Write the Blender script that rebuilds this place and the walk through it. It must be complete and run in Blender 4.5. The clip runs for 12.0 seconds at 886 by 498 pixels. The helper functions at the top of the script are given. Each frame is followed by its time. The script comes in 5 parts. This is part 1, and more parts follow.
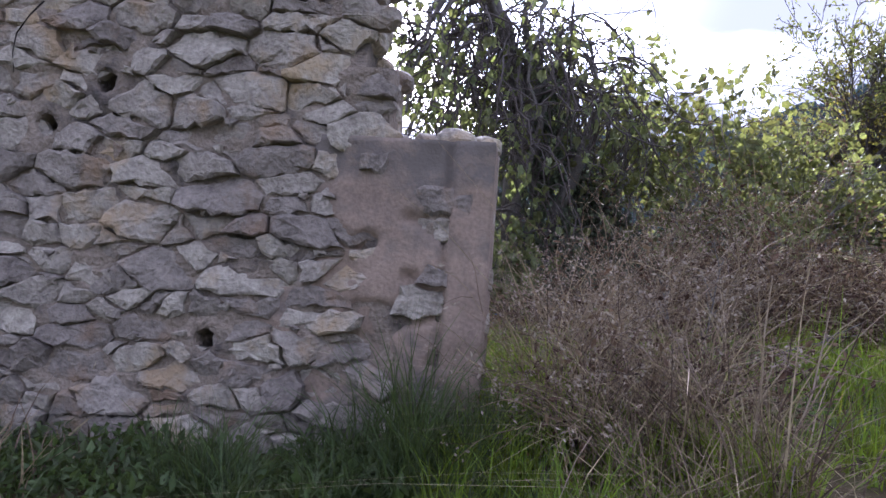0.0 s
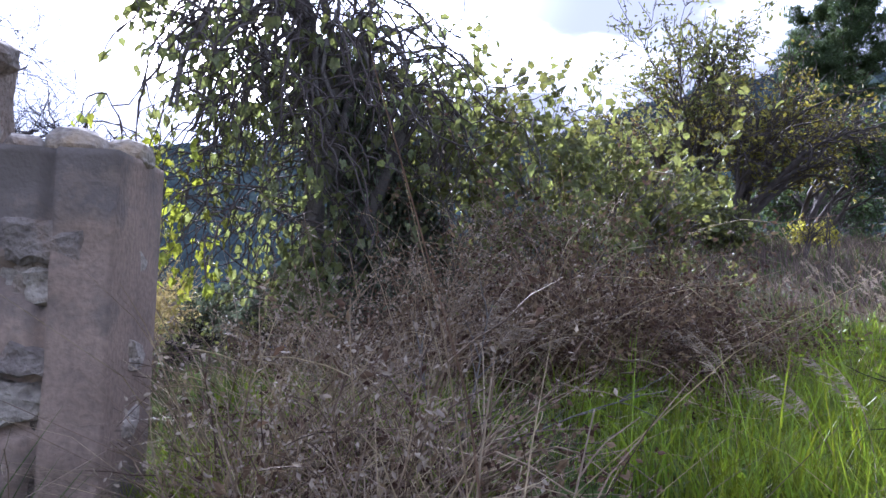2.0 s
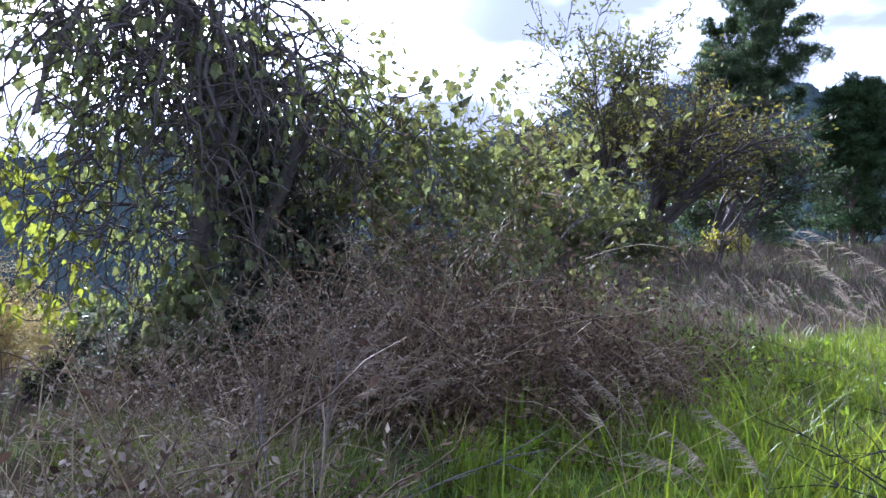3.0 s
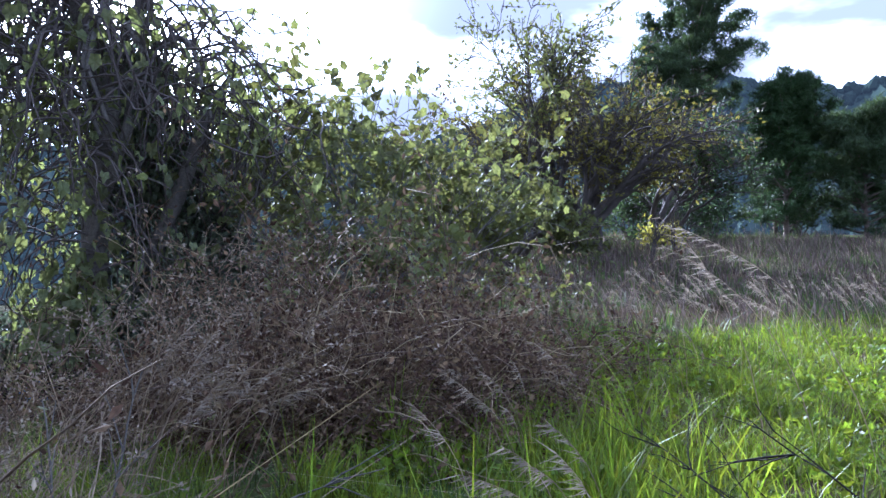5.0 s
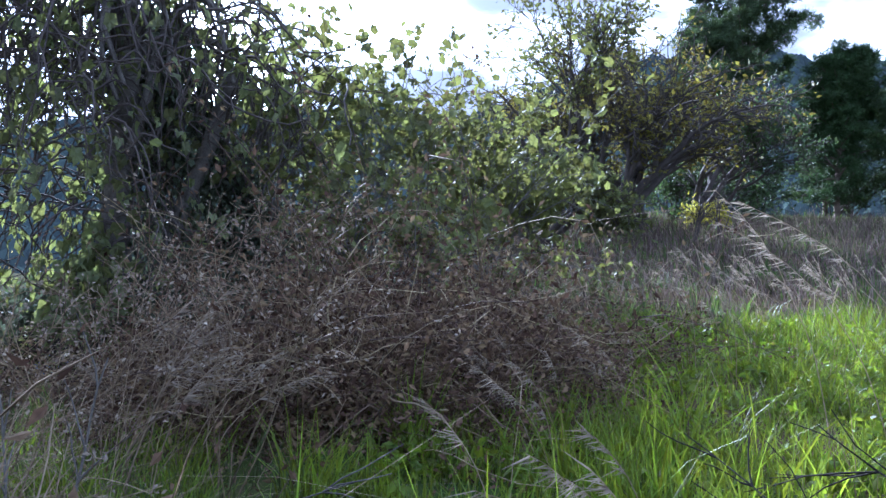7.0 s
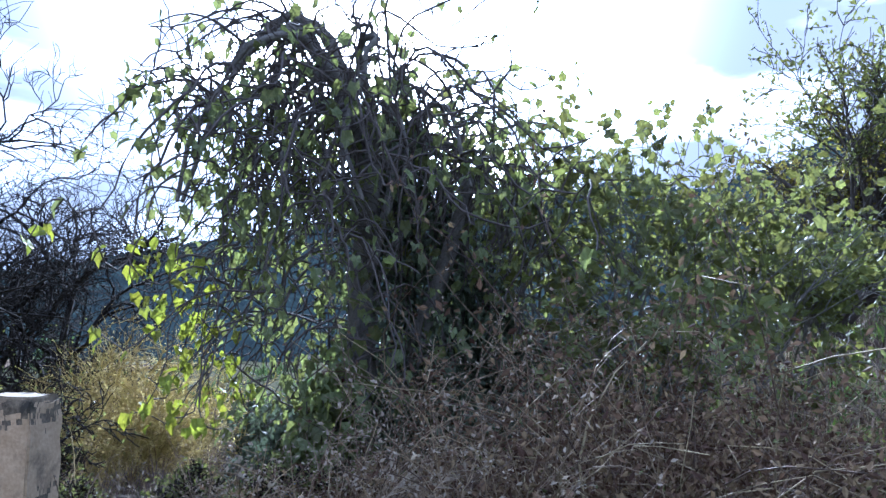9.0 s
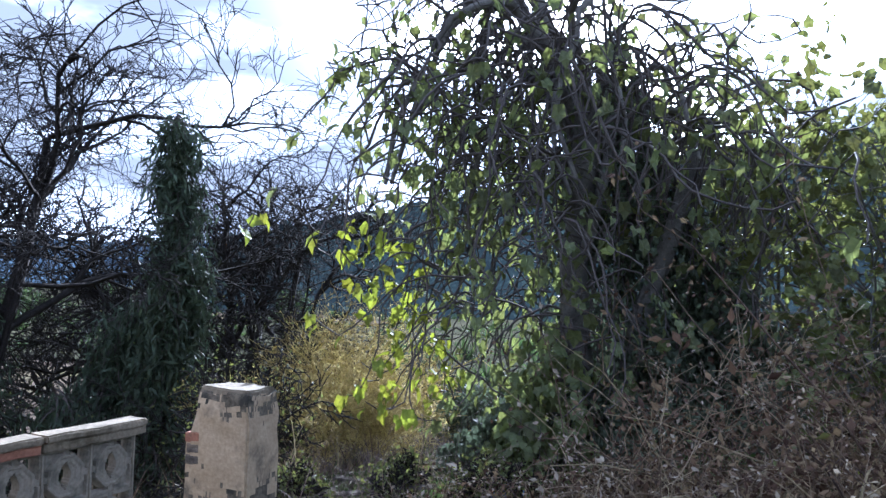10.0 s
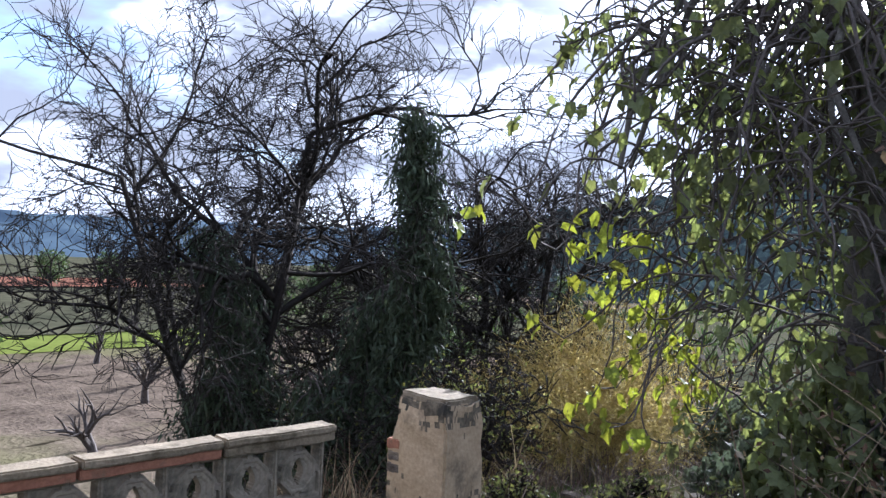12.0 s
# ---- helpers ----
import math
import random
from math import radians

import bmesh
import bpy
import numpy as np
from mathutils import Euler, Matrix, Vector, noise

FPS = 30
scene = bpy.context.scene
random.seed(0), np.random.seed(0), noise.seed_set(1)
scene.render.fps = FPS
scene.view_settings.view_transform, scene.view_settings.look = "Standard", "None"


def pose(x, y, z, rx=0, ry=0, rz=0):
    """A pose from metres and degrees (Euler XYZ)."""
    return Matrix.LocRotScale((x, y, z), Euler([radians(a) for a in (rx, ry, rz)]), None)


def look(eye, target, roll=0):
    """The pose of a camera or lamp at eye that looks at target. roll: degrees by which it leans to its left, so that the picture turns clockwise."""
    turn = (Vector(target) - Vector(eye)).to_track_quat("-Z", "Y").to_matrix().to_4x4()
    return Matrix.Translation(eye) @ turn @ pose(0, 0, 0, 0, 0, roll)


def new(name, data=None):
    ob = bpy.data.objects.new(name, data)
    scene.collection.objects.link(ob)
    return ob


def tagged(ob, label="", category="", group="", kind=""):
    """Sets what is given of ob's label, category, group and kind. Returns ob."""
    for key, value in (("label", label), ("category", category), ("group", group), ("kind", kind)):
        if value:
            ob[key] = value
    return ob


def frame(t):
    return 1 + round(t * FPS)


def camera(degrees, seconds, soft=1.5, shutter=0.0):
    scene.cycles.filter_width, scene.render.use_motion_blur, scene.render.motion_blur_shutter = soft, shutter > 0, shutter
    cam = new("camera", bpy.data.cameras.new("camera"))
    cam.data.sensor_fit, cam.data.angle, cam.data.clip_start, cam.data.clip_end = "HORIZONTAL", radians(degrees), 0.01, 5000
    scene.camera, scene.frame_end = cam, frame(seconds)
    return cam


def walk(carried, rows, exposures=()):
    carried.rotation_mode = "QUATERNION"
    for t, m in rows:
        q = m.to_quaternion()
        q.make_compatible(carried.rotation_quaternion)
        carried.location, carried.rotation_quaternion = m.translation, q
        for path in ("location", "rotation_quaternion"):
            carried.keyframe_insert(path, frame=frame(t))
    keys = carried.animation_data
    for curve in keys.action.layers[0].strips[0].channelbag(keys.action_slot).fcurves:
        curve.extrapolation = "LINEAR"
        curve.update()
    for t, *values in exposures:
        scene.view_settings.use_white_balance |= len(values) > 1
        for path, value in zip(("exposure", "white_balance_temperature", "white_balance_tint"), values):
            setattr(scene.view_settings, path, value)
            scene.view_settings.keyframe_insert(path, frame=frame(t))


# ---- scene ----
cam = camera(59.4, 12.0, soft=1.5)
PATH = [
    (0, (0.579, 0.301, 0.95), (0.359, 2.287, 1.022), 4.1),
    (0.5, (0.669, 0.523, 1.025), (0.46, 2.511, 1.087), 4.1),
    (1, (0.854, 0.792, 1.056), (0.631, 2.778, 1.11), 2.3),
    (1.5, (1.061, 1.152, 1.139), (0.902, 3.146, 1.161), 2.4),
    (2, (1.253, 1.563, 1.258), (1.385, 3.557, 1.339), 2.7),
    (2.5, (1.452, 1.86, 1.275), (1.772, 3.832, 1.38), 2.2),
    (3, (1.607, 2.024, 1.432), (1.92, 3.997, 1.536), 1.9),
    (3.5, (1.713, 2.173, 1.38), (2.015, 4.147, 1.491), 1.1),
    (3.7, (1.761, 2.253, 1.37), (2.087, 4.225, 1.453), -0.3),
    (5.3, (2.16, 2.189, 1.514), (2.598, 4.138, 1.609), 1.3),
    (5.5, (2.156, 2.212, 1.521), (2.536, 4.173, 1.618), 1.8),
    (6, (2.165, 2.233, 1.53), (2.542, 4.194, 1.632), 1.2),
    (6.5, (2.24, 2.477, 1.501), (2.653, 4.433, 1.57), 3.2),
    (6.7, (2.297, 2.542, 1.48), (2.695, 4.502, 1.51), 2.8),
    (8.3, (2.193, 2.881, 1.663), (2.11, 4.878, 1.734), 1.6),
    (8.5, (2.216, 2.981, 1.656), (2.1, 4.976, 1.731), 1.0),
    (9, (2.33, 3.343, 1.773), (2.025, 5.307, 1.997), 0.5),
    (9.5, (2.283, 3.544, 1.906), (1.654, 5.438, 2.043), 1.1),
    (10, (2.186, 3.777, 2.025), (1.365, 5.598, 2.134), 1.3),
    (10.5, (2.124, 3.937, 2.058), (1.187, 5.702, 2.136), 2.6),
    (11, (2.119, 4.218, 2.079), (1.018, 5.887, 2.126), 3.0),
    (11.5, (2.155, 4.365, 2.148), (0.968, 5.973, 2.204), 2.5),
    (12, (2.183, 4.52, 2.128), (0.779, 5.943, 2.178), 2.2),
]
walk(cam, [(t, look(eye, target, roll)) for t, eye, target, roll in PATH], [(0, 2.0, 5250, 26), (1.5, 1.9, 5150, 25), (3, 1.85, 4850, 22), (6.5, 1.85, 4650, 17), (9, 1.85, 4550, 13), (10.5, 1.7, 4950, 13), (12, 1.55, 5250, 14)])

# ---- world, sun, exposure ----
SUN_AZ = -14.0      # degrees from +y, to the left
SUN_EL = 27.0


def link(nt, a, b):
    nt.links.new(a, b)


def make_world():
    w = bpy.data.worlds.new("sky")
    w.use_nodes = True
    scene.world = w
    nt = w.node_tree
    nt.nodes.clear()
    out = nt.nodes.new("ShaderNodeOutputWorld")
    bg = nt.nodes.new("ShaderNodeBackground")
    sky = nt.nodes.new("ShaderNodeTexSky")
    sky.sky_type = "NISHITA"
    sky.sun_disc = False
    sky.sun_elevation = radians(SUN_EL)
    sky.sun_rotation = radians(SUN_AZ)
    co = nt.nodes.new("ShaderNodeTexCoord")
    # broken winter cloud
    mp = nt.nodes.new("ShaderNodeMapping")
    mp.inputs["Scale"].default_value = (1.0, 1.0, 2.6)
    mp.inputs["Location"].default_value = (0.35, 0.1, 0.2)
    link(nt, co.outputs["Generated"], mp.inputs["Vector"])
    n1 = nt.nodes.new("ShaderNodeTexNoise")
    n1.inputs["Scale"].default_value = 2.6
    n1.inputs["Detail"].default_value = 6.0
    n1.inputs["Roughness"].default_value = 0.5
    link(nt, mp.outputs[0], n1.inputs["Vector"])
    cover = nt.nodes.new("ShaderNodeMapRange")
    cover.interpolation_type = "SMOOTHSTEP"
    cover.inputs["From Min"].default_value = 0.33
    cover.inputs["From Max"].default_value = 0.44
    link(nt, n1.outputs["Fac"], cover.inputs["Value"])
    # thick parts of the cloud are grey
    thick = nt.nodes.new("ShaderNodeMapRange")
    thick.interpolation_type = "SMOOTHSTEP"
    thick.inputs["From Min"].default_value = 0.36
    thick.inputs["From Max"].default_value = 0.52
    n2 = nt.nodes.new("ShaderNodeTexNoise")
    n2.inputs["Scale"].default_value = 4.2
    n2.inputs["Detail"].default_value = 5.0
    link(nt, mp.outputs[0], n2.inputs["Vector"])
    link(nt, n2.outputs["Fac"], thick.inputs["Value"])
    col = nt.nodes.new("ShaderNodeMix")
    col.data_type = "RGBA"
    col.inputs[6].default_value = (8.0, 8.1, 8.5, 1)
    col.inputs[7].default_value = (2.2, 2.22, 2.4, 1)
    link(nt, thick.outputs[0], col.inputs[0])
    mix = nt.nodes.new("ShaderNodeMix")
    mix.data_type = "RGBA"
    link(nt, cover.outputs[0], mix.inputs[0])
    link(nt, sky.outputs[0], mix.inputs[6])
    link(nt, col.outputs[2], mix.inputs[7])
    # the cloud glows round the sun
    dot = nt.nodes.new("ShaderNodeVectorMath")
    dot.operation = "DOT_PRODUCT"
    el, az = radians(SUN_EL), radians(SUN_AZ)
    dot.inputs[1].default_value = (math.sin(az) * math.cos(el), math.cos(az) * math.cos(el), math.sin(el))
    link(nt, co.outputs["Generated"], dot.inputs[0])
    glow = nt.nodes.new("ShaderNodeMapRange")
    glow.interpolation_type = "SMOOTHERSTEP"
    glow.inputs["From Min"].default_value = 0.89
    glow.inputs["From Max"].default_value = 1.0
    glow.inputs["To Min"].default_value = 1.0
    glow.inputs["To Max"].default_value = 4.0
    link(nt, dot.outputs["Value"], glow.inputs["Value"])
    add = nt.nodes.new("ShaderNodeMix")
    add.data_type = "RGBA"
    add.blend_type = "MULTIPLY"
    add.inputs[0].default_value = 1.0
    link(nt, mix.outputs[2], add.inputs[6])
    link(nt, glow.outputs[0], add.inputs[7])
    link(nt, add.outputs[2], bg.inputs["Color"])
    bg.inputs["Strength"].default_value = 0.105
    link(nt, bg.outputs[0], out.inputs["Surface"])


make_world()
sun = new("sun", bpy.data.lights.new("sun", "SUN"))
sun.data.energy = 5.0
sun.data.angle = radians(0.6)
sun.data.color = (1.0, 0.93, 0.82)
_el, _az = radians(SUN_EL), radians(SUN_AZ)
SUN_DIR = Vector((math.sin(_az) * math.cos(_el), math.cos(_az) * math.cos(_el), math.sin(_el)))
sun.matrix_world = look(SUN_DIR * 60, (0, 0, 0))

# ---- materials ----


def material(name, dark, light, rough=0.8, scale=6.0, fine=40.0, bump=0.3, metal=0.0, stain=None, stain_scale=1.5, vary=0.0, sheer=0.0, sheer_col=None, spec=0.3, obj_vary=0.0, wet=0.5, bump_dist=0.02, glow=None):
    """Two scales of noise between two colours, an optional third colour in blotches, bump, light through leaves."""
    m = bpy.data.materials.new(name)
    m.use_nodes = True
    nt = m.node_tree
    b = nt.nodes["Principled BSDF"]
    out = nt.nodes["Material Output"]
    co = nt.nodes.new("ShaderNodeTexCoord")
    n1 = nt.nodes.new("ShaderNodeTexNoise")
    n1.inputs["Scale"].default_value = scale
    n1.inputs["Detail"].default_value = 6
    n1.inputs["Roughness"].default_value = 0.6
    n2 = nt.nodes.new("ShaderNodeTexNoise")
    n2.inputs["Scale"].default_value = fine
    n2.inputs["Detail"].default_value = 4
    for n in (n1, n2):
        link(nt, co.outputs["Object"], n.inputs["Vector"])
    mx = nt.nodes.new("ShaderNodeMath")
    mx.operation = "MULTIPLY_ADD"
    mx.inputs[1].default_value = 0.45
    link(nt, n2.outputs["Fac"], mx.inputs[0])
    sc = nt.nodes.new("ShaderNodeMath")
    sc.operation = "MULTIPLY"
    sc.inputs[1].default_value = 0.55
    link(nt, n1.outputs["Fac"], sc.inputs[0])
    link(nt, sc.outputs[0], mx.inputs[2])
    rp = nt.nodes.new("ShaderNodeMapRange")
    rp.inputs["From Min"].default_value = 0.33
    rp.inputs["From Max"].default_value = 0.67
    link(nt, mx.outputs[0], rp.inputs["Value"])
    mix = nt.nodes.new("ShaderNodeMix")
    mix.data_type = "RGBA"
    mix.inputs[6].default_value = (*dark, 1)
    mix.inputs[7].default_value = (*light, 1)
    link(nt, rp.outputs[0], mix.inputs[0])
    colour = mix.outputs[2]
    if stain:
        n3 = nt.nodes.new("ShaderNodeTexNoise")
        n3.inputs["Scale"].default_value = stain_scale
        n3.inputs["Detail"].default_value = 7
        n3.inputs["Roughness"].default_value = 0.65
        link(nt, co.outputs["Object"], n3.inputs["Vector"])
        r3 = nt.nodes.new("ShaderNodeMapRange")
        r3.inputs["From Min"].default_value = wet
        r3.inputs["From Max"].default_value = wet + 0.12
        link(nt, n3.outputs["Fac"], r3.inputs["Value"])
        m3 = nt.nodes.new("ShaderNodeMix")
        m3.data_type = "RGBA"
        m3.inputs[7].default_value = (*stain, 1)
        link(nt, r3.outputs[0], m3.inputs[0])
        link(nt, colour, m3.inputs[6])
        colour = m3.outputs[2]
    if vary or obj_vary:
        hsv = nt.nodes.new("ShaderNodeHueSaturation")
        amount = vary or obj_vary
        if vary:
            src = nt.nodes.new("ShaderNodeNewGeometry").outputs["Random Per Island"]
        else:
            src = nt.nodes.new("ShaderNodeObjectInfo").outputs["Random"]
        for key, lo, hi in (("Value", 1 - amount, 1 + amount), ("Hue", 0.5 - amount * 0.03, 0.5 + amount * 0.05), ("Saturation", 1.0, 1.0)):
            mr = nt.nodes.new("ShaderNodeMapRange")
            mr.inputs["To Min"].default_value = lo
            mr.inputs["To Max"].default_value = hi
            link(nt, src, mr.inputs["Value"])
            link(nt, mr.outputs[0], hsv.inputs[key])
        link(nt, colour, hsv.inputs["Color"])
        colour = hsv.outputs["Color"]
    link(nt, colour, b.inputs["Base Color"])
    b.inputs["Roughness"].default_value = rough
    b.inputs["Metallic"].default_value = metal
    b.inputs["Specular IOR Level"].default_value = spec
    # self-glow for distant hills, laid on as haze; nothing here is a lamp
    if glow:
        b.inputs["Emission Color"].default_value = (*glow[:3], 1)
        b.inputs["Emission Strength"].default_value = glow[3]
    if bump:
        bp = nt.nodes.new("ShaderNodeBump")
        bp.inputs["Strength"].default_value = bump
        bp.inputs["Distance"].default_value = bump_dist
        link(nt, mx.outputs[0], bp.inputs["Height"])
        link(nt, bp.outputs[0], b.inputs["Normal"])
    if sheer:
        tr = nt.nodes.new("ShaderNodeBsdfTranslucent")
        if sheer_col:
            tint = nt.nodes.new("ShaderNodeMix")
            tint.data_type = "RGBA"
            tint.blend_type = "MULTIPLY"
            tint.inputs[0].default_value = 1.0
            tint.inputs[7].default_value = (*sheer_col, 1)
            link(nt, colour, tint.inputs[6])
            link(nt, tint.outputs[2], tr.inputs["Color"])
        else:
            link(nt, colour, tr.inputs["Color"])
        sh = nt.nodes.new("ShaderNodeMixShader")
        sh.inputs[0].default_value = sheer
        link(nt, b.outputs[0], sh.inputs[1])
        link(nt, tr.outputs[0], sh.inputs[2])
        link(nt, sh.outputs[0], out.inputs["Surface"])
    return m


M_EARTH = material("earth", (0.05, 0.038, 0.025), (0.11, 0.085, 0.05), 0.95, 1.2, 30, 0.6, stain=(0.06, 0.09, 0.025), stain_scale=0.5, wet=0.46, spec=0.0)
M_STONE = material("limestone", (0.15, 0.128, 0.11), (0.37, 0.325, 0.275), 0.92, 11, 42, 0.9, stain=(0.27, 0.195, 0.13), stain_scale=2.2, obj_vary=0.32, wet=0.52, bump_dist=0.05)
M_MORTAR = material("earth_mortar", (0.15, 0.12, 0.095), (0.32, 0.265, 0.21), 0.95, 10, 45, 1.0, bump_dist=0.05, stain=(0.08, 0.068, 0.06), stain_scale=2.5)
M_RENDER = material("wall_render", (0.17, 0.13, 0.105), (0.33, 0.25, 0.19), 0.92, 3.5, 50, 0.8, stain=(0.14, 0.12, 0.105), stain_scale=1.7, wet=0.47)
M_PLASTER = material("aged_plaster", (0.32, 0.235, 0.145), (0.55, 0.43, 0.29), 0.9, 4, 45, 0.5, stain=(0.16, 0.13, 0.095), stain_scale=3.0, wet=0.54)
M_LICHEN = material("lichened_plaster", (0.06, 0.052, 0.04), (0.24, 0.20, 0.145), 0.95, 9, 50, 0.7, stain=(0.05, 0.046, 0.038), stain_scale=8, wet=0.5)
M_CAST = material("cast_stone", (0.16, 0.14, 0.11), (0.31, 0.27, 0.21), 0.9, 6, 60, 0.5, stain=(0.11, 0.098, 0.075), stain_scale=5, wet=0.52)
M_CAP = material("coping_stone", (0.14, 0.112, 0.078), (0.31, 0.255, 0.18), 0.9, 7, 60, 0.7, stain=(0.10, 0.08, 0.05), stain_scale=6, wet=0.53)
M_BRICK = material("red_brick", (0.22, 0.10, 0.065), (0.38, 0.18, 0.115), 0.9, 10, 60, 0.6, stain=(0.20, 0.13, 0.09), stain_scale=7, wet=0.55)
M_BARK = material("grey_bark", (0.07, 0.063, 0.058), (0.19, 0.175, 0.155), 0.9, 6, 50, 0.7)
M_BARK_DARK = material("dark_bark", (0.045, 0.038, 0.036), (0.12, 0.10, 0.09), 0.9, 6, 50, 0.7)
M_HEATH = material("heath_stem", (0.085, 0.06, 0.055), (0.20, 0.15, 0.13), 0.75, 4, 40, 0.0, vary=0.5, sheer=0.2, spec=0.1)
M_TWIG = material("black_twig", (0.018, 0.016, 0.015), (0.05, 0.044, 0.04), 0.95, 6, 50, 0.4, spec=0.05)
M_PINE_BARK = material("pine_bark", (0.08, 0.06, 0.05), (0.21, 0.16, 0.13), 0.9, 4, 20, 0.8)
M_FIG_LEAF = material("fig_leaf", (0.095, 0.11, 0.055), (0.18, 0.195, 0.095), 0.6, 3, 30, 0.1, vary=0.35, sheer=0.5, sheer_col=(1.3, 1.3, 0.7))
M_FIG_LEAF_ONE = material("fig_leaf_single", (0.095, 0.11, 0.055), (0.18, 0.195, 0.095), 0.6, 3, 30, 0.1, obj_vary=0.35, sheer=0.5, sheer_col=(1.3, 1.3, 0.7))
M_IVY = material("ivy_leaf", (0.05, 0.062, 0.04), (0.115, 0.135, 0.08), 0.6, 3, 30, 0.1, vary=0.4, sheer=0.3, spec=0.3)
M_SHRUB = material("shrub_leaf", (0.085, 0.098, 0.04), (0.17, 0.175, 0.07), 0.6, 3, 30, 0.1, vary=0.45, sheer=0.45, sheer_col=(1.25, 1.2, 0.7))
M_AUTUMN = material("autumn_leaf", (0.10, 0.092, 0.03), (0.21, 0.18, 0.055), 0.6, 3, 30, 0.1, vary=0.5, sheer=0.4, sheer_col=(1.4, 1.35, 0.7))
M_NEEDLE = material("pine_needle", (0.035, 0.058, 0.026), (0.085, 0.115, 0.048), 0.6, 2, 20, 0.1, vary=0.4, sheer=0.35, sheer_col=(1.3, 1.3, 0.9))
M_NEEDLE_LIGHT = material("young_pine_needle", (0.03, 0.06, 0.02), (0.07, 0.11, 0.035), 0.6, 2, 20, 0.1, vary=0.4, sheer=0.25)
M_CYPRESS = material("cypress_spray", (0.03, 0.042, 0.028), (0.08, 0.10, 0.055), 0.65, 2, 20, 0.1, vary=0.45, sheer=0.12)
M_GRASS = material("green_grass", (0.075, 0.12, 0.014), (0.18, 0.225, 0.03), 0.45, 2, 20, 0.0, vary=0.5, sheer=0.5, sheer_col=(1.75, 1.6, 0.5), spec=0.4)
# darker, greyer green than M_GRASS: shade by wall and yard put into the colour
M_SHADE_GRASS = material("shade_toned_grass", (0.045, 0.065, 0.028), (0.095, 0.12, 0.045), 0.55, 2, 20, 0.0, vary=0.35, sheer=0.4, sheer_col=(1.4, 1.5, 0.6))
M_STRAW = material("dry_straw", (0.21, 0.155, 0.10), (0.42, 0.325, 0.225), 0.62, 4, 40, 0.0, vary=0.35, sheer=0.3, spec=0.5)
M_BROWN = material("dead_stem", (0.095, 0.064, 0.043), (0.30, 0.215, 0.14), 0.65, 4, 40, 0.0, vary=0.75, sheer=0.15, spec=0.25)
M_BRAMBLE = material("bramble_leaf", (0.07, 0.042, 0.028), (0.19, 0.122, 0.078), 0.75, 4, 40, 0.0, vary=0.65, sheer=0.2, spec=0.1)
M_PLUME = material("reed_plume", (0.22, 0.175, 0.13), (0.38, 0.32, 0.25), 0.7, 4, 40, 0.0, vary=0.25, sheer=0.35)
M_OCHRE = material("ochre_twig", (0.33, 0.25, 0.085), (0.52, 0.42, 0.17), 0.7, 4, 40, 0.0, vary=0.35, sheer=0.5)
M_YELLOW = material("yellow_leaf", (0.28, 0.26, 0.03), (0.42, 0.38, 0.05), 0.5, 4, 40, 0.0, vary=0.25, sheer=0.5)
M_LIME = material("yellowing_fig_leaf", (0.14, 0.165, 0.03), (0.25, 0.27, 0.05), 0.55, 3, 30, 0.1, obj_vary=0.3, sheer=0.5, sheer_col=(1.4, 1.35, 0.6))
M_WOOD = material("weathered_board", (0.05, 0.042, 0.034), (0.14, 0.12, 0.10), 0.95, 5, 50, 0.5, spec=0.05)
M_BLUE = material("blue_plastic", (0.05, 0.12, 0.32), (0.09, 0.2, 0.45), 0.45, 4, 40, 0.2)
M_FIELD = material("ploughed_soil", (0.045, 0.035, 0.027), (0.165, 0.13, 0.10), 0.95, 0.7, 6.0, 1.0, bump_dist=0.2, stain=(0.12, 0.11, 0.06), stain_scale=0.06, spec=0.0)
M_FIELD_GREEN = material("sown_field", (0.085, 0.105, 0.025), (0.14, 0.16, 0.04), 0.9, 0.2, 3, 0.3, spec=0.0)
M_FIELD_RED = material("red_soil", (0.11, 0.055, 0.04), (0.22, 0.105, 0.07), 0.95, 0.06, 0.5, 0.3, spec=0.0)
M_FIELD_DARK = material("rough_pasture", (0.03, 0.033, 0.022), (0.10, 0.092, 0.06), 0.95, 0.03, 0.25, 0.3, spec=0.0)
# weak blue-grey emission adds haze over the dark woods and slopes
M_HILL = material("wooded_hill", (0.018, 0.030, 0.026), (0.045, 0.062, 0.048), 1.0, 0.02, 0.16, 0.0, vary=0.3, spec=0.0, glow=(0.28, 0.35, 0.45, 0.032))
# haze of the far air put into the blue base colour and emission
M_FAR = material("hazed_far_hill", (0.035, 0.05, 0.062), (0.045, 0.06, 0.07), 1.0, 0.002, 0.02, 0.0, spec=0.0, glow=(0.30, 0.42, 0.62, 0.09))
M_TRACK = material("dirt_track", (0.33, 0.28, 0.22), (0.48, 0.42, 0.34), 0.95, 0.5, 5, 0.3, spec=0.0)

# ---- mesh helpers ----
RNG = np.random.default_rng(7)


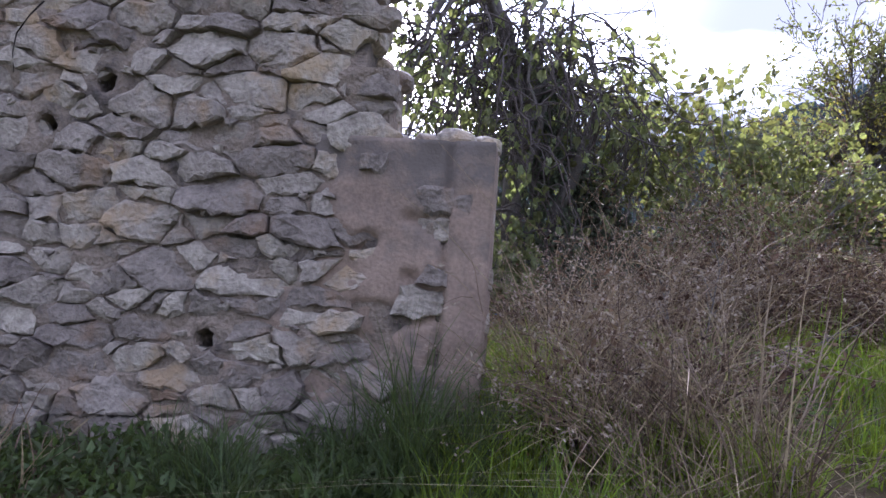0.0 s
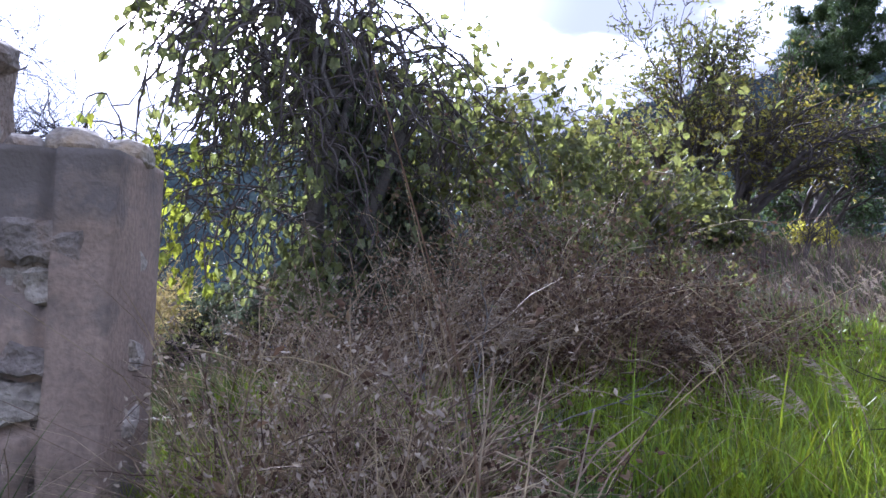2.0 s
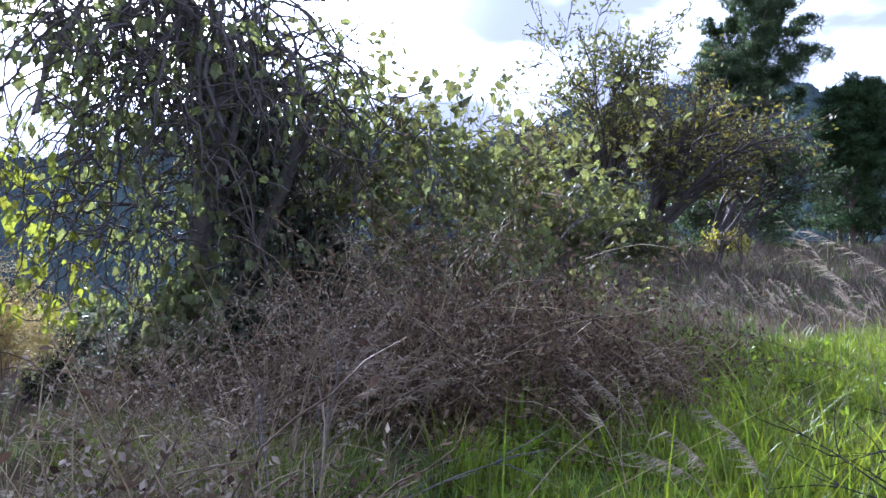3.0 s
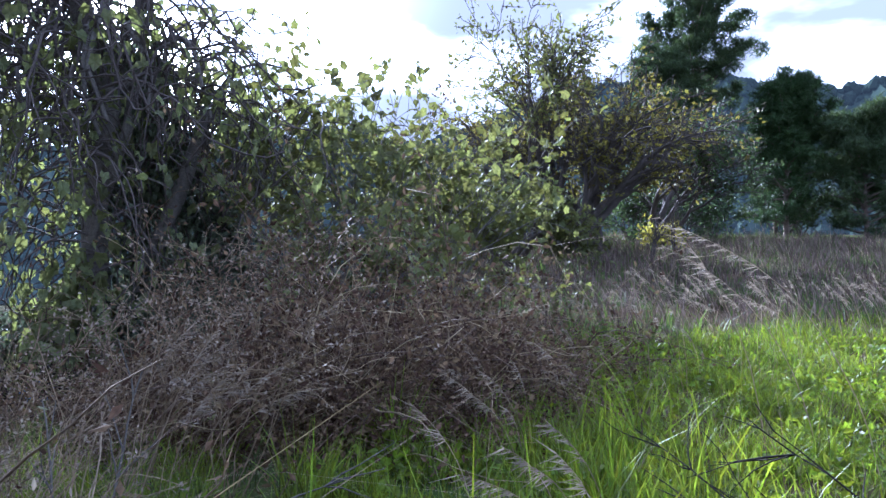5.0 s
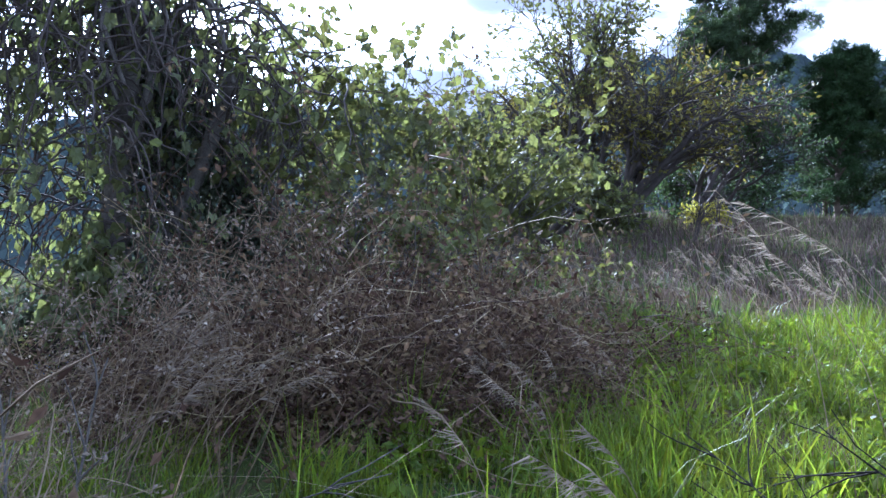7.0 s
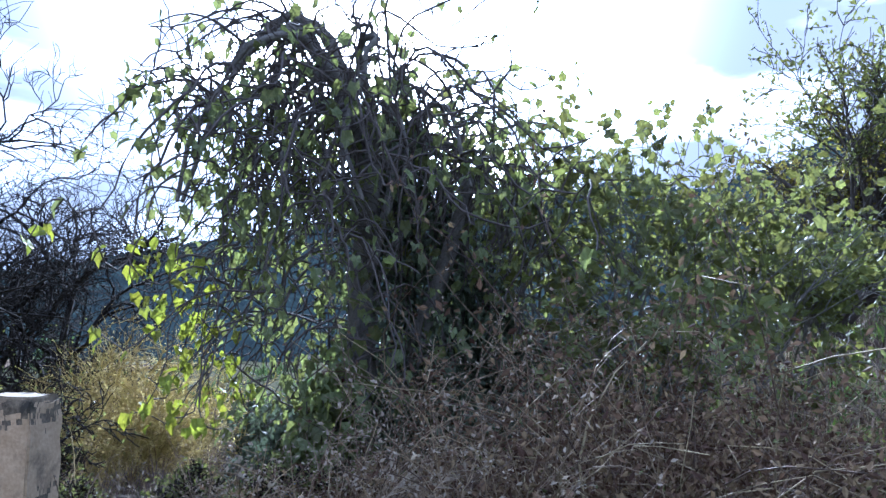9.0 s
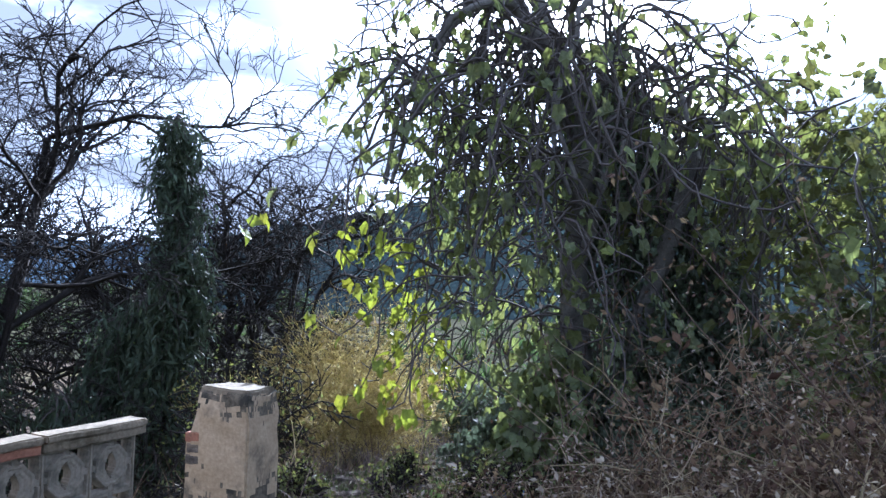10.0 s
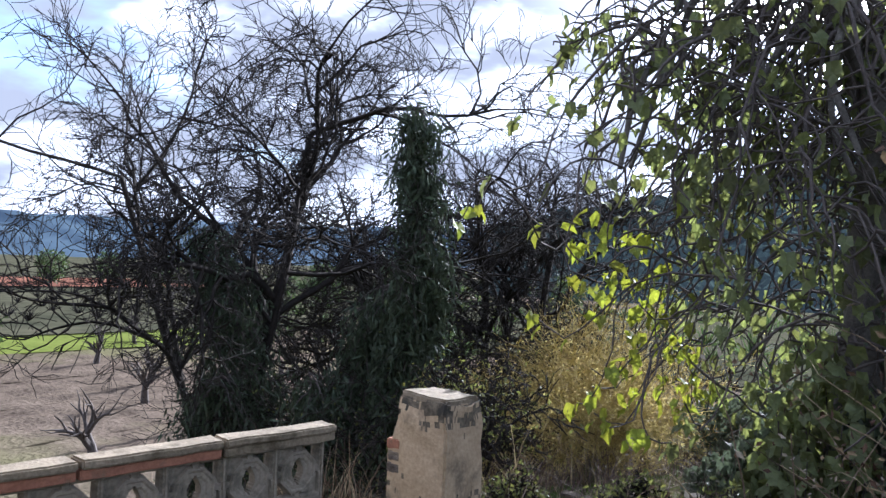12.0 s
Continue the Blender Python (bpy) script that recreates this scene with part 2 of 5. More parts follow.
def mesh_of(name, verts, groups, smooth=False):
    """A mesh from an array of vertices and arrays of faces, each with its own number of corners."""
    me = bpy.data.meshes.new(name)
    verts = np.asarray(verts, np.float32)
    groups = [np.asarray(g, np.int32) for g in groups if len(g)]
    me.vertices.add(len(verts))
    me.vertices.foreach_set("co", verts.ravel())
    counts = np.concatenate([np.full(len(g), g.shape[1], np.int32) for g in groups])
    loops = np.concatenate([g.ravel() for g in groups])
    me.loops.add(len(loops))
    me.loops.foreach_set("vertex_index", loops)
    me.polygons.add(len(counts))
    starts = np.concatenate([[0], np.cumsum(counts)[:-1]]).astype(np.int32)
    me.polygons.foreach_set("loop_start", starts)
    me.polygons.foreach_set("use_smooth", np.full(len(counts), smooth, bool))
    me.update(calc_edges=True)
    me.validate()
    return me


def place(name, me, mat, parent=None, label=""):
    me.materials.clear()
    me.materials.append(mat)
    ob = new(name, me)
    if parent is not None:
        ob.parent = parent
    if label:
        ob["label"] = label
    return ob


def part(name, bm, mat, parent, label=""):
    me = bpy.data.meshes.new(name)
    bm.to_mesh(me)
    bm.free()
    return place(name, me, mat, parent, label)


def thing(name, at, label, category, group="", kind=""):
    ob = new(name)
    ob.location = at
    ob.empty_display_size = 0.1
    return tagged(ob, label, category, group, kind)


class Tubes:
    """Collects tapered round branches into one mesh."""

    def __init__(self, sides=5):
        self.k, self.lines = sides, {}

    def add(self, pts, r0, r1):
        self.lines.setdefault(len(pts), []).append((pts, r0, r1))

    def mesh(self, name):
        k, verts, faces, base = self.k, [], [], 0
        ang = np.arange(k) * 2 * np.pi / k
        for m, some in self.lines.items():
            pts = np.array([p for p, _, _ in some], float)
            n = len(pts)
            t = np.gradient(pts, axis=1)
            t /= np.linalg.norm(t, axis=2, keepdims=True) + 1e-9
            ref = np.where(np.abs(t[..., 2:3]) < 0.9, np.array([0, 0, 1.0]), np.array([1.0, 0, 0]))
            a = np.cross(t, ref)
            a /= np.linalg.norm(a, axis=2, keepdims=True) + 1e-9
            b = np.cross(t, a)
            r0, r1 = np.array([q[1] for q in some])[:, None], np.array([q[2] for q in some])[:, None]
            r = (r0 + (r1 - r0) * np.linspace(0, 1, m)[None])[:, :, None, None]
            ring = pts[:, :, None] + r * (a[:, :, None] * np.cos(ang)[:, None] + b[:, :, None] * np.sin(ang)[:, None])
            verts.append(ring.reshape(-1, 3))
            at = base + np.arange(n)[:, None, None] * m * k + np.arange(m - 1)[None, :, None] * k
            j = np.arange(k)[None, None]
            j2 = (j + 1) % k
            faces.append(np.stack([at + j, at + j2, at + k + j2, at + k + j], -1).reshape(-1, 4))
            base += n * m * k
        return mesh_of(name, np.concatenate(verts), [np.concatenate(faces)], True)


def bend(start, way, length, n, wander=0.15, droop=0.0, rng=RNG):
    """A wandering line from start; droop pulls it down as it goes."""
    x, y, z = (float(v) for v in start)
    dx, dy, dz = (float(v) for v in way)
    q = 1 / (math.sqrt(dx * dx + dy * dy + dz * dz) + 1e-9)
    dx, dy, dz = dx * q, dy * q, dz * q
    step, line = length / n, [(x, y, z)]
    for a, b, c in rng.normal(0, wander, (n, 3)).tolist():
        dx, dy, dz = dx + a, dy + b, dz + c - droop
        q = 1 / (math.sqrt(dx * dx + dy * dy + dz * dz) + 1e-9)
        dx, dy, dz = dx * q, dy * q, dz * q
        x, y, z = x + dx * step, y + dy * step, z + dz * step
        line.append((x, y, z))
    return np.array(line)


def turned(way, angle, rng=RNG):
    """A direction at that angle from way, at a random side."""
    a = Vector(way).normalized()
    side = a.cross(Vector(rng.normal(0, 1, 3).tolist())).normalized()
    return a * math.cos(angle) + side * math.sin(angle)


def random_turns(n, rng, tilt=1.0):
    """Random rotation matrices; tilt below 1 keeps the leaf nearer to level."""
    q = rng.normal(0, 1, (n, 4)) * np.array([1, tilt, tilt, 1])
    q /= np.linalg.norm(q, axis=1, keepdims=True)
    w, x, y, z = q.T
    return np.stack([1 - 2 * (y * y + z * z), 2 * (x * y - z * w), 2 * (x * z + y * w), 2 * (x * y + z * w), 1 - 2 * (x * x + z * z), 2 * (y * z - x * w), 2 * (x * z - y * w), 2 * (y * z + x * w), 1 - 2 * (x * x + y * y)], -1).reshape(-1, 3, 3)


def scatter(name, verts, tris, spots, sizes, turns):
    """Many copies of one small shape in one mesh."""
    v = np.einsum("nij,kj->nki", turns, verts) * np.asarray(sizes)[:, None, None] + np.asarray(spots)[:, None]
    f = (np.asarray(tris)[None] + (np.arange(len(spots)) * len(verts))[:, None, None]).reshape(-1, len(tris[0]))
    return mesh_of(name, v.reshape(-1, 3), [f], False)


# a lobed fig leaf, a plain pointed leaf, a spray of needles
LOBED_V = np.array([(0, 0, 0), (0.30, -0.02, 0.03), (0.36, 0.28, 0.0), (0.43, 0.55, -0.10), (0.25, 0.66, -0.02), (0, 1.0, -0.22), (-0.25, 0.66, -0.02), (-0.43, 0.55, -0.10), (-0.36, 0.28, 0.0), (-0.30, -0.02, 0.03), (0, 0.45, 0.06)], float)
LOBED_F = np.array([(10, i, i + 1) for i in range(0, 9)] + [(10, 9, 0)])
LEAF_V = np.array([(0, 0, 0), (0.24, 0.4, 0.05), (0, 1.0, -0.06), (-0.24, 0.4, 0.05)], float)
LEAF_F = np.array([(0, 1, 2), (0, 2, 3)])


def needle_tuft(n, rng, spread=0.7):
    v, f = [], []
    for i in range(n):
        d = rng.normal(0, spread, 3) + np.array([0, 0, 0.6])
        d /= np.linalg.norm(d)
        s = np.cross(d, rng.normal(0, 1, 3))
        s = s / np.linalg.norm(s) * 0.05
        v += [s, -s, d]
        f.append((3 * i, 3 * i + 1, 3 * i + 2))
    return np.array(v), np.array(f)


def blades(name, roots, heights, widths, leans, rng, segs=3, curl=1.0):
    """Grass blades: tapered strips that bend over. leans: x, y of the tip's shift per metre of height."""
    n = len(roots)
    t = np.linspace(0, 1, segs + 1)
    az = rng.uniform(0, 2 * np.pi, n)
    side = np.stack([np.cos(az), np.sin(az), 0 * az], -1)
    lean = np.concatenate([leans, np.zeros((n, 1))], 1)
    mid = roots[:, None] + heights[:, None, None] * (t[None, :, None] * np.array([0, 0, 1.0]) * (1 - 0.25 * curl * t[None, :, None] * np.linalg.norm(leans, axis=1)[:, None, None]) + (t**2)[None, :, None] * lean[:, None])
    w = (widths[:, None] * (1 - t[None] ** 1.5 * 0.92))[:, :, None] * side[:, None] * 0.5
    v = np.stack([mid - w, mid + w], 2).reshape(-1, 3)
    base = (np.arange(n) * 2 * (segs + 1))[:, None]
    i = np.arange(segs)[None] * 2
    f = np.stack([base + i, base + i + 1, base + i + 3, base + i + 2], -1).reshape(-1, 4)
    return mesh_of(name, v, [f], True)


# ---- ground ----
G_Y = (-60, -10, 0.3, 2.2, 3.3, 4.5, 8, 12, 20, 34, 60, 120, 400)
G_Z = (-6, -2.2, -0.5, -0.03, 0.18, 0.38, 0.5, 0.85, 1.9, 3.4, 5.0, 8.0, 12.0)


def smoothstep(x):
    x = np.clip(x, 0, 1)
    return x * x * (3 - 2 * x)


def height(x, y):
    """The ground: a terrace that rises to the back and falls away to the plain on the left."""
    x, y = np.asarray(x, float), np.asarray(y, float)
    up = np.interp(y, G_Y, G_Z) + 0.1 * (np.clip(x, -3, 2) - 2) + 0.03 * np.clip(x - 2, 0, 60)
    up = up + 0.05 * np.sin(x * 1.7 + 0.6 * y) * np.sin(y * 1.3 - 0.4 * x) + 0.025 * np.sin(4.1 * x + 1) * np.sin(3.7 * y)
    fall = np.maximum(0.8 * (-x - 1.9), -0.8 * x + 0.6 * y - 7.0)
    return up + (-4.0 - up) * smoothstep(fall / 9.0)


def make_ground():
    def axis(lo, hi, near0, near1, step):
        inner = np.arange(near0, near1, step)
        outer = np.geomspace(step, hi - near1, 46)
        left = near0 - np.geomspace(step, near0 - lo, 46)
        return np.concatenate([left[::-1], inner, near1 + outer - step])

    xs, ys = axis(-3500, 3500, -12, 14, 0.25), axis(-3500, 3500, -4, 26, 0.25)
    gx, gy = np.meshgrid(xs, ys, indexing="ij")
    v = np.stack([gx, gy, height(gx, gy)], -1).reshape(-1, 3)
    n, m = len(xs), len(ys)
    i, j = np.meshgrid(np.arange(n - 1), np.arange(m - 1), indexing="ij")
    a = i * m + j
    f = np.stack([a, a + m, a + m + 1, a + 1], -1).reshape(-1, 4)
    ob = place("ground", mesh_of("ground", v, [f], True), M_EARTH)
    tagged(ob, "rough earth terrace sloping down to a wide plain", "ground", kind="structure")


make_ground()

# ---- distance ----
def ridge(name, label, mat, az0, az1, dist, table, depth, rough, steps=260, rows=14):
    """A hill range round the place: its skyline as degrees of height by degrees from +y."""
    rng = np.random.default_rng(3)
    az = np.linspace(az0, az1, steps)
    el = np.interp(az, [t[0] for t in table], [t[1] for t in table])
    el = el + rough * (np.sin(az * 2.1) * 0.4 + np.sin(az * 5.3 + 1) * 0.25 + rng.normal(0, 0.22, steps))
    v = []
    for r in range(rows):
        k = r / (rows - 1)
        d = dist * (1 - depth * (1 - k))
        top = dist * np.tan(np.radians(el)) * (k ** 1.3) + (1 - k) * -8
        wob = 1 + 0.02 * np.sin(az * 1.3 + r) + 0.01 * np.sin(az * 4 + 2 * r)
        v.append(np.stack([np.sin(np.radians(az)) * d * wob, np.cos(np.radians(az)) * d * wob, top + 1.8], -1))
    back = v[-1].copy()
    back[:, :2] *= 1.15
    back[:, 2] -= dist * 0.08
    v.append(back)
    v = np.concatenate(v)
    i, j = np.meshgrid(np.arange(rows), np.arange(steps - 1), indexing="ij")
    a = i * steps + j
    f = np.stack([a, a + 1, a + steps + 1, a + steps], -1).reshape(-1, 4)
    ob = place(name, mesh_of(name, v, [f], True), mat)
    return tagged(ob, label, "hill", kind="structure"), v.reshape(rows + 1, steps, 3)


NEAR_SKYLINE = ((-40, 3), (-12, 8.6), (-5, 9.6), (-2, 10.0), (3, 10.2), (5, 10.9), (6.5, 10.8), (8.2, 10.0), (11.6, 10.0), (15, 11.4), (20, 13.0), (24.6, 14.3), (30, 14.5), (38, 13.2), (46, 12.7), (70, 10), (95, 4))
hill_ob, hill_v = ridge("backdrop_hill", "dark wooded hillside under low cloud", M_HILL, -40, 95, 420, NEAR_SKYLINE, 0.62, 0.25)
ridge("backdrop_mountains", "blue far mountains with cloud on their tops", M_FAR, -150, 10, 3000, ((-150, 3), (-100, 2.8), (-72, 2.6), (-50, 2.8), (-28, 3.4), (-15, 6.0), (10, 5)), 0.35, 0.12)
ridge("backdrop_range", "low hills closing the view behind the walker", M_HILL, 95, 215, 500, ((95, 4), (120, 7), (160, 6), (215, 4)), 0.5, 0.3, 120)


def hill_woods():
    """Round tree tops all over the near hill."""
    rng = np.random.default_rng(11)
    bm = bmesh.new()
    bmesh.ops.create_icosphere(bm, subdivisions=1, radius=1.0)
    cv = np.array([v.co[:] for v in bm.verts]) * np.array([1, 1, 1.25])
    cf = np.array([[v.index for v in f.verts] for f in bm.faces])
    bm.free()
    cv = cv + rng.normal(0, 0.12, cv.shape)
    rows, cols = hill_v.shape[0] - 1, hill_v.shape[1]
    n = 8000
    r = rng.uniform(0.3, rows - 1.02, n)
    c = rng.uniform(0, cols - 1.02, n)
    top = n // 4
    r[:top] = rows - 1.1
    ri, ci = r.astype(int), c.astype(int)
    fr, fc = (r - ri)[:, None], (c - ci)[:, None]
    p = (hill_v[ri, ci] * (1 - fr) + hill_v[ri + 1, ci] * fr) * (1 - fc) + (hill_v[ri, ci + 1] * (1 - fr) + hill_v[ri + 1, ci + 1] * fr) * fc
    s = rng.uniform(1.6, 3.6, n)
    p[:, 2] += s * 0.2
    turns = random_turns(n, rng, 0.15)
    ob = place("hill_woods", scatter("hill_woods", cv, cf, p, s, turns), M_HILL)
    tagged(ob, "dense dark pine woods covering the hillside", "woods", kind="stuff")


hill_woods()


def field_patch(name, label, mat, x0, x1, y0, y1, lift=0.03, nx=24, ny=24, rough=0.0):
    rng = np.random.default_rng(5)
    gx, gy = np.meshgrid(np.linspace(x0, x1, nx), np.linspace(y0, y1, ny), indexing="ij")
    w = (x1 - x0) * 0.02
    gx = gx + w * np.sin(gy * 9 / max(1.0, y1 - y0) + gx)
    z = np.maximum(height(gx, gy), -4.0) + lift + rng.uniform(0, rough, gx.shape)
    v = np.stack([gx, gy, z], -1).reshape(-1, 3)
    i, j = np.meshgrid(np.arange(nx - 1), np.arange(ny - 1), indexing="ij")
    a = i * ny + j
    f = np.stack([a, a + ny, a + ny + 1, a + 1], -1).reshape(-1, 4)
    ob = place(name, mesh_of(name, v, [f], True), mat)
    return tagged(ob, label, "field", kind="structure")


field_patch("ground_ploughed", "stony ploughed orchard soil", M_FIELD, -66, -13, 2, 62, 0.05, 90, 90, 0.10)
field_patch("ground_sown", "bright green sown strip of field", M_FIELD_GREEN, -64, -48, 10, 38, 0.16)
field_patch("ground_pasture", "dull dark pasture beyond the sown strip", M_FIELD_DARK, -330, -63, 4, 130, 0.25)
field_patch("ground_red", "bare red earth field far off", M_FIELD_RED, -190, -138, 20, 88, 0.6)
field_patch("ground_scrub", "dark scrub land on the valley floor", M_FIELD_DARK, -330, 20, 46, 420, 0.35)
field_patch("ground_plain", "wide dull plain with far hedges", M_FIELD_DARK, -1500, -330, 60, 900, 0.5)
field_patch("road", "pale dirt track crossing the plain", M_TRACK, -235, -150, 268, 284, 0.8)
field_patch("ground_stubble", "pale stubble field in the valley", M_FIELD, -108, -58, 108, 142, 0.6)
field_patch("road_far", "pale strip of a far road", M_TRACK, -330, -190, 330, 342, 1.2)


def valley_scrub():
    """Dark bushes over the valley floor, and rows of small bare trees in the far orchards."""
    rng = np.random.default_rng(17)
    v, f = needle_tuft(60, rng, 1.0)
    n = 420
    a, d = np.radians(rng.uniform(-62, -2, n)), rng.uniform(45, 320, n)
    p = np.stack([np.sin(a) * d, 4 + np.cos(a) * d, 0 * a - 3.8], -1)
    p = p[(p[:, 0] < -8)]
    p[:, 2] = np.maximum(height(p[:, 0], p[:, 1]), -4.0)
    m = len(p)
    ob = place("valley_scrub", scatter("valley_scrub", v * np.array([1, 1, 0.9]), f, p, rng.uniform(1.2, 3.2, m), random_turns(m, rng, 0.2)), M_NEEDLE)
    tagged(ob, "dark bushes dotted over the valley floor", "scrub", kind="stuff")
    v, f = needle_tuft(26, rng, 0.5)
    gx, gy = np.meshgrid(np.arange(-200, -66, 6.5), np.arange(8, 120, 6.5), indexing="ij")
    p = np.stack([gx.ravel(), gy.ravel(), 0 * gx.ravel() - 3.8], -1) + rng.normal(0, 0.8, (gx.size, 3)) * np.array([1, 1, 0])
    ob = place("orchard_rows", scatter("orchard_rows", v * np.array([1, 1, 1.2]), f, p, rng.uniform(1.0, 1.8, len(p)), random_turns(len(p), rng, 0.1)), M_TWIG)
    tagged(ob, "rows of small bare orchard trees far off", "orchard", kind="stuff")


valley_scrub()


# ---- ruined wall ----
def voronoi_cells(x0, x1, z0, z1, sx, sz, rng):
    """Irregular cells that fill a rectangle; the cells are wider than high."""
    pts = []
    nz = int((z1 - z0) / sz)
    for r in range(nz):
        x = x0 + rng.uniform(0, sx)
        while x < x1:
            pts.append((x + rng.normal(0, sx * 0.18), z0 + (r + 0.5) * sz + rng.normal(0, sz * 0.3)))
            x += sx * rng.uniform(0.4, 1.7)
    pts = np.array(pts)
    wgt = rng.uniform(0, 1, len(pts)) ** 2.5 * (sx * 0.8) ** 2
    q = pts * np.array([1, sx / sz * 0.9])
    cells = []
    for i, c in enumerate(q):
        poly = [np.array(p) * np.array([1, sx / sz * 0.9]) for p in ((x0, z0), (x1, z0), (x1, z1), (x0, z1))]
        near = np.argsort(((q - c) ** 2).sum(1))[1:22]
        for j in near:
            nrm = q[j] - c
            mid = (c + q[j]) / 2 + nrm * (wgt[i] - wgt[j]) / (2 * (nrm @ nrm) + 1e-6)
            res = []
            for a, b in zip(poly, poly[1:] + poly[:1]):
                da, db = (a - mid) @ nrm, (b - mid) @ nrm
                if da <= 0:
                    res.append(a)
                if da * db < 0:
                    res.append(a + (b - a) * da / (da - db))
            poly = res
            if len(poly) < 3:
                break
        if len(poly) >= 3:
            cells.append((pts[i], np.array(poly) / np.array([1, sx / sz * 0.9])))
    return cells


def stone_mesh(centre, poly, proud, rng):
    """One rubble stone: an uneven prism with a broken front. Its face looks along -y."""
    p = []
    for a, b in zip(poly, np.roll(poly, -1, 0)):
        p.append(a)
        m = int(np.linalg.norm(b - a) / 0.045)
        for q in range(1, m):
            p.append(a + (b - a) * q / m + rng.normal(0, 0.008, 2))
    p = np.array(p)
    c = p.mean(0)
    d = p - c
    ln = np.linalg.norm(d, axis=1, keepdims=True) + 1e-6
    n = len(p)
    gap = rng.uniform(0.0, 0.009)
    outer = c + d * np.clip(1 - (gap + rng.uniform(-0.003, 0.012, (n, 1))) / ln, 0.5, 1)
    inner = c + d * np.clip(1 - rng.uniform(0.008, 0.035, (n, 1)) / ln, 0.4, 1) * rng.uniform(0.86, 0.98, (n, 1))
    # a split face: one plane, broken along a line by a second
    tilt, cut = rng.normal(0, 0.16, 2), rng.normal(0, 1, 2)
    cut = cut / np.linalg.norm(cut)
    slope, lip = rng.uniform(0.1, 0.6), rng.normal(0.02, 0.03)

    def face(q):
        r = q - c
        return np.clip(-proud + r @ tilt + slope * np.maximum(0, r @ cut - lip), -0.06, 0.03)

    ring0 = np.column_stack([outer[:, 0], np.full(n, 0.08), outer[:, 1]])
    ring1 = np.column_stack([outer[:, 0], np.minimum(face(outer) + 0.012 + rng.normal(0, 0.005, n), 0.05), outer[:, 1]])
    ring2 = np.column_stack([inner[:, 0], face(inner) + rng.normal(0, 0.003, n), inner[:, 1]])
    off = cut * max(lip, 0.0)
    mid = np.array([[c[0] + off[0], float(face((c + off)[None])[0]), c[1] + off[1]]])
    v = np.concatenate([ring0, ring1, ring2, mid])
    i = np.arange(n)
    k = (i + 1) % n
    quads = np.concatenate([np.stack([i, k, k + n, i + n], -1), np.stack([i + n, k + n, k + 2 * n, i + 2 * n], -1)])
    tris = np.stack([i + 2 * n, k + 2 * n, np.full(n, 3 * n)], -1)
    return mesh_of("stone", v, [quads, tris], False)


WALL_Y = 4.08
WALL_END = 0.385


def wall_top(x):
    """The ragged top of the ruin, stepped down to its broken end."""
    if x > -0.10:
        return 1.62
    if x > -0.24:
        return 2.0
    return 3.1


HOLES = ((-1.97, 1.60), (-1.66, 1.84), (-1.02, 0.55))


def putlog_hole(wall, hx, hz, rng):
    """A round hole left by a scaffold pole: a rough mortar collar and a deep socket."""
    n = 14
    a = np.arange(n) * 2 * np.pi / n
    rings = []
    for r, y in ((0.17, 0.03), (0.10, 0.004), (0.062, 0.006), (0.055, 0.05), (0.05, 0.32), (0.001, 0.33)):
        q = r * (1 + rng.uniform(-0.12, 0.12, n))
        rings.append(np.stack([hx + np.cos(a) * q, WALL_Y + y + rng.normal(0, 0.003, n), hz + np.sin(a) * q], -1))
    i, j = np.meshgrid(np.arange(len(rings) - 1), np.arange(n), indexing="ij")
    k = (j + 1) % n
    f = np.stack([i * n + j, i * n + k, (i + 1) * n + k, (i + 1) * n + j], -1).reshape(-1, 4)
    place("putlog_hole", mesh_of("putlog_hole", np.concatenate(rings) - np.array(wall.location), [f], True), M_MORTAR, wall, "deep round scaffold hole edged with mortar")


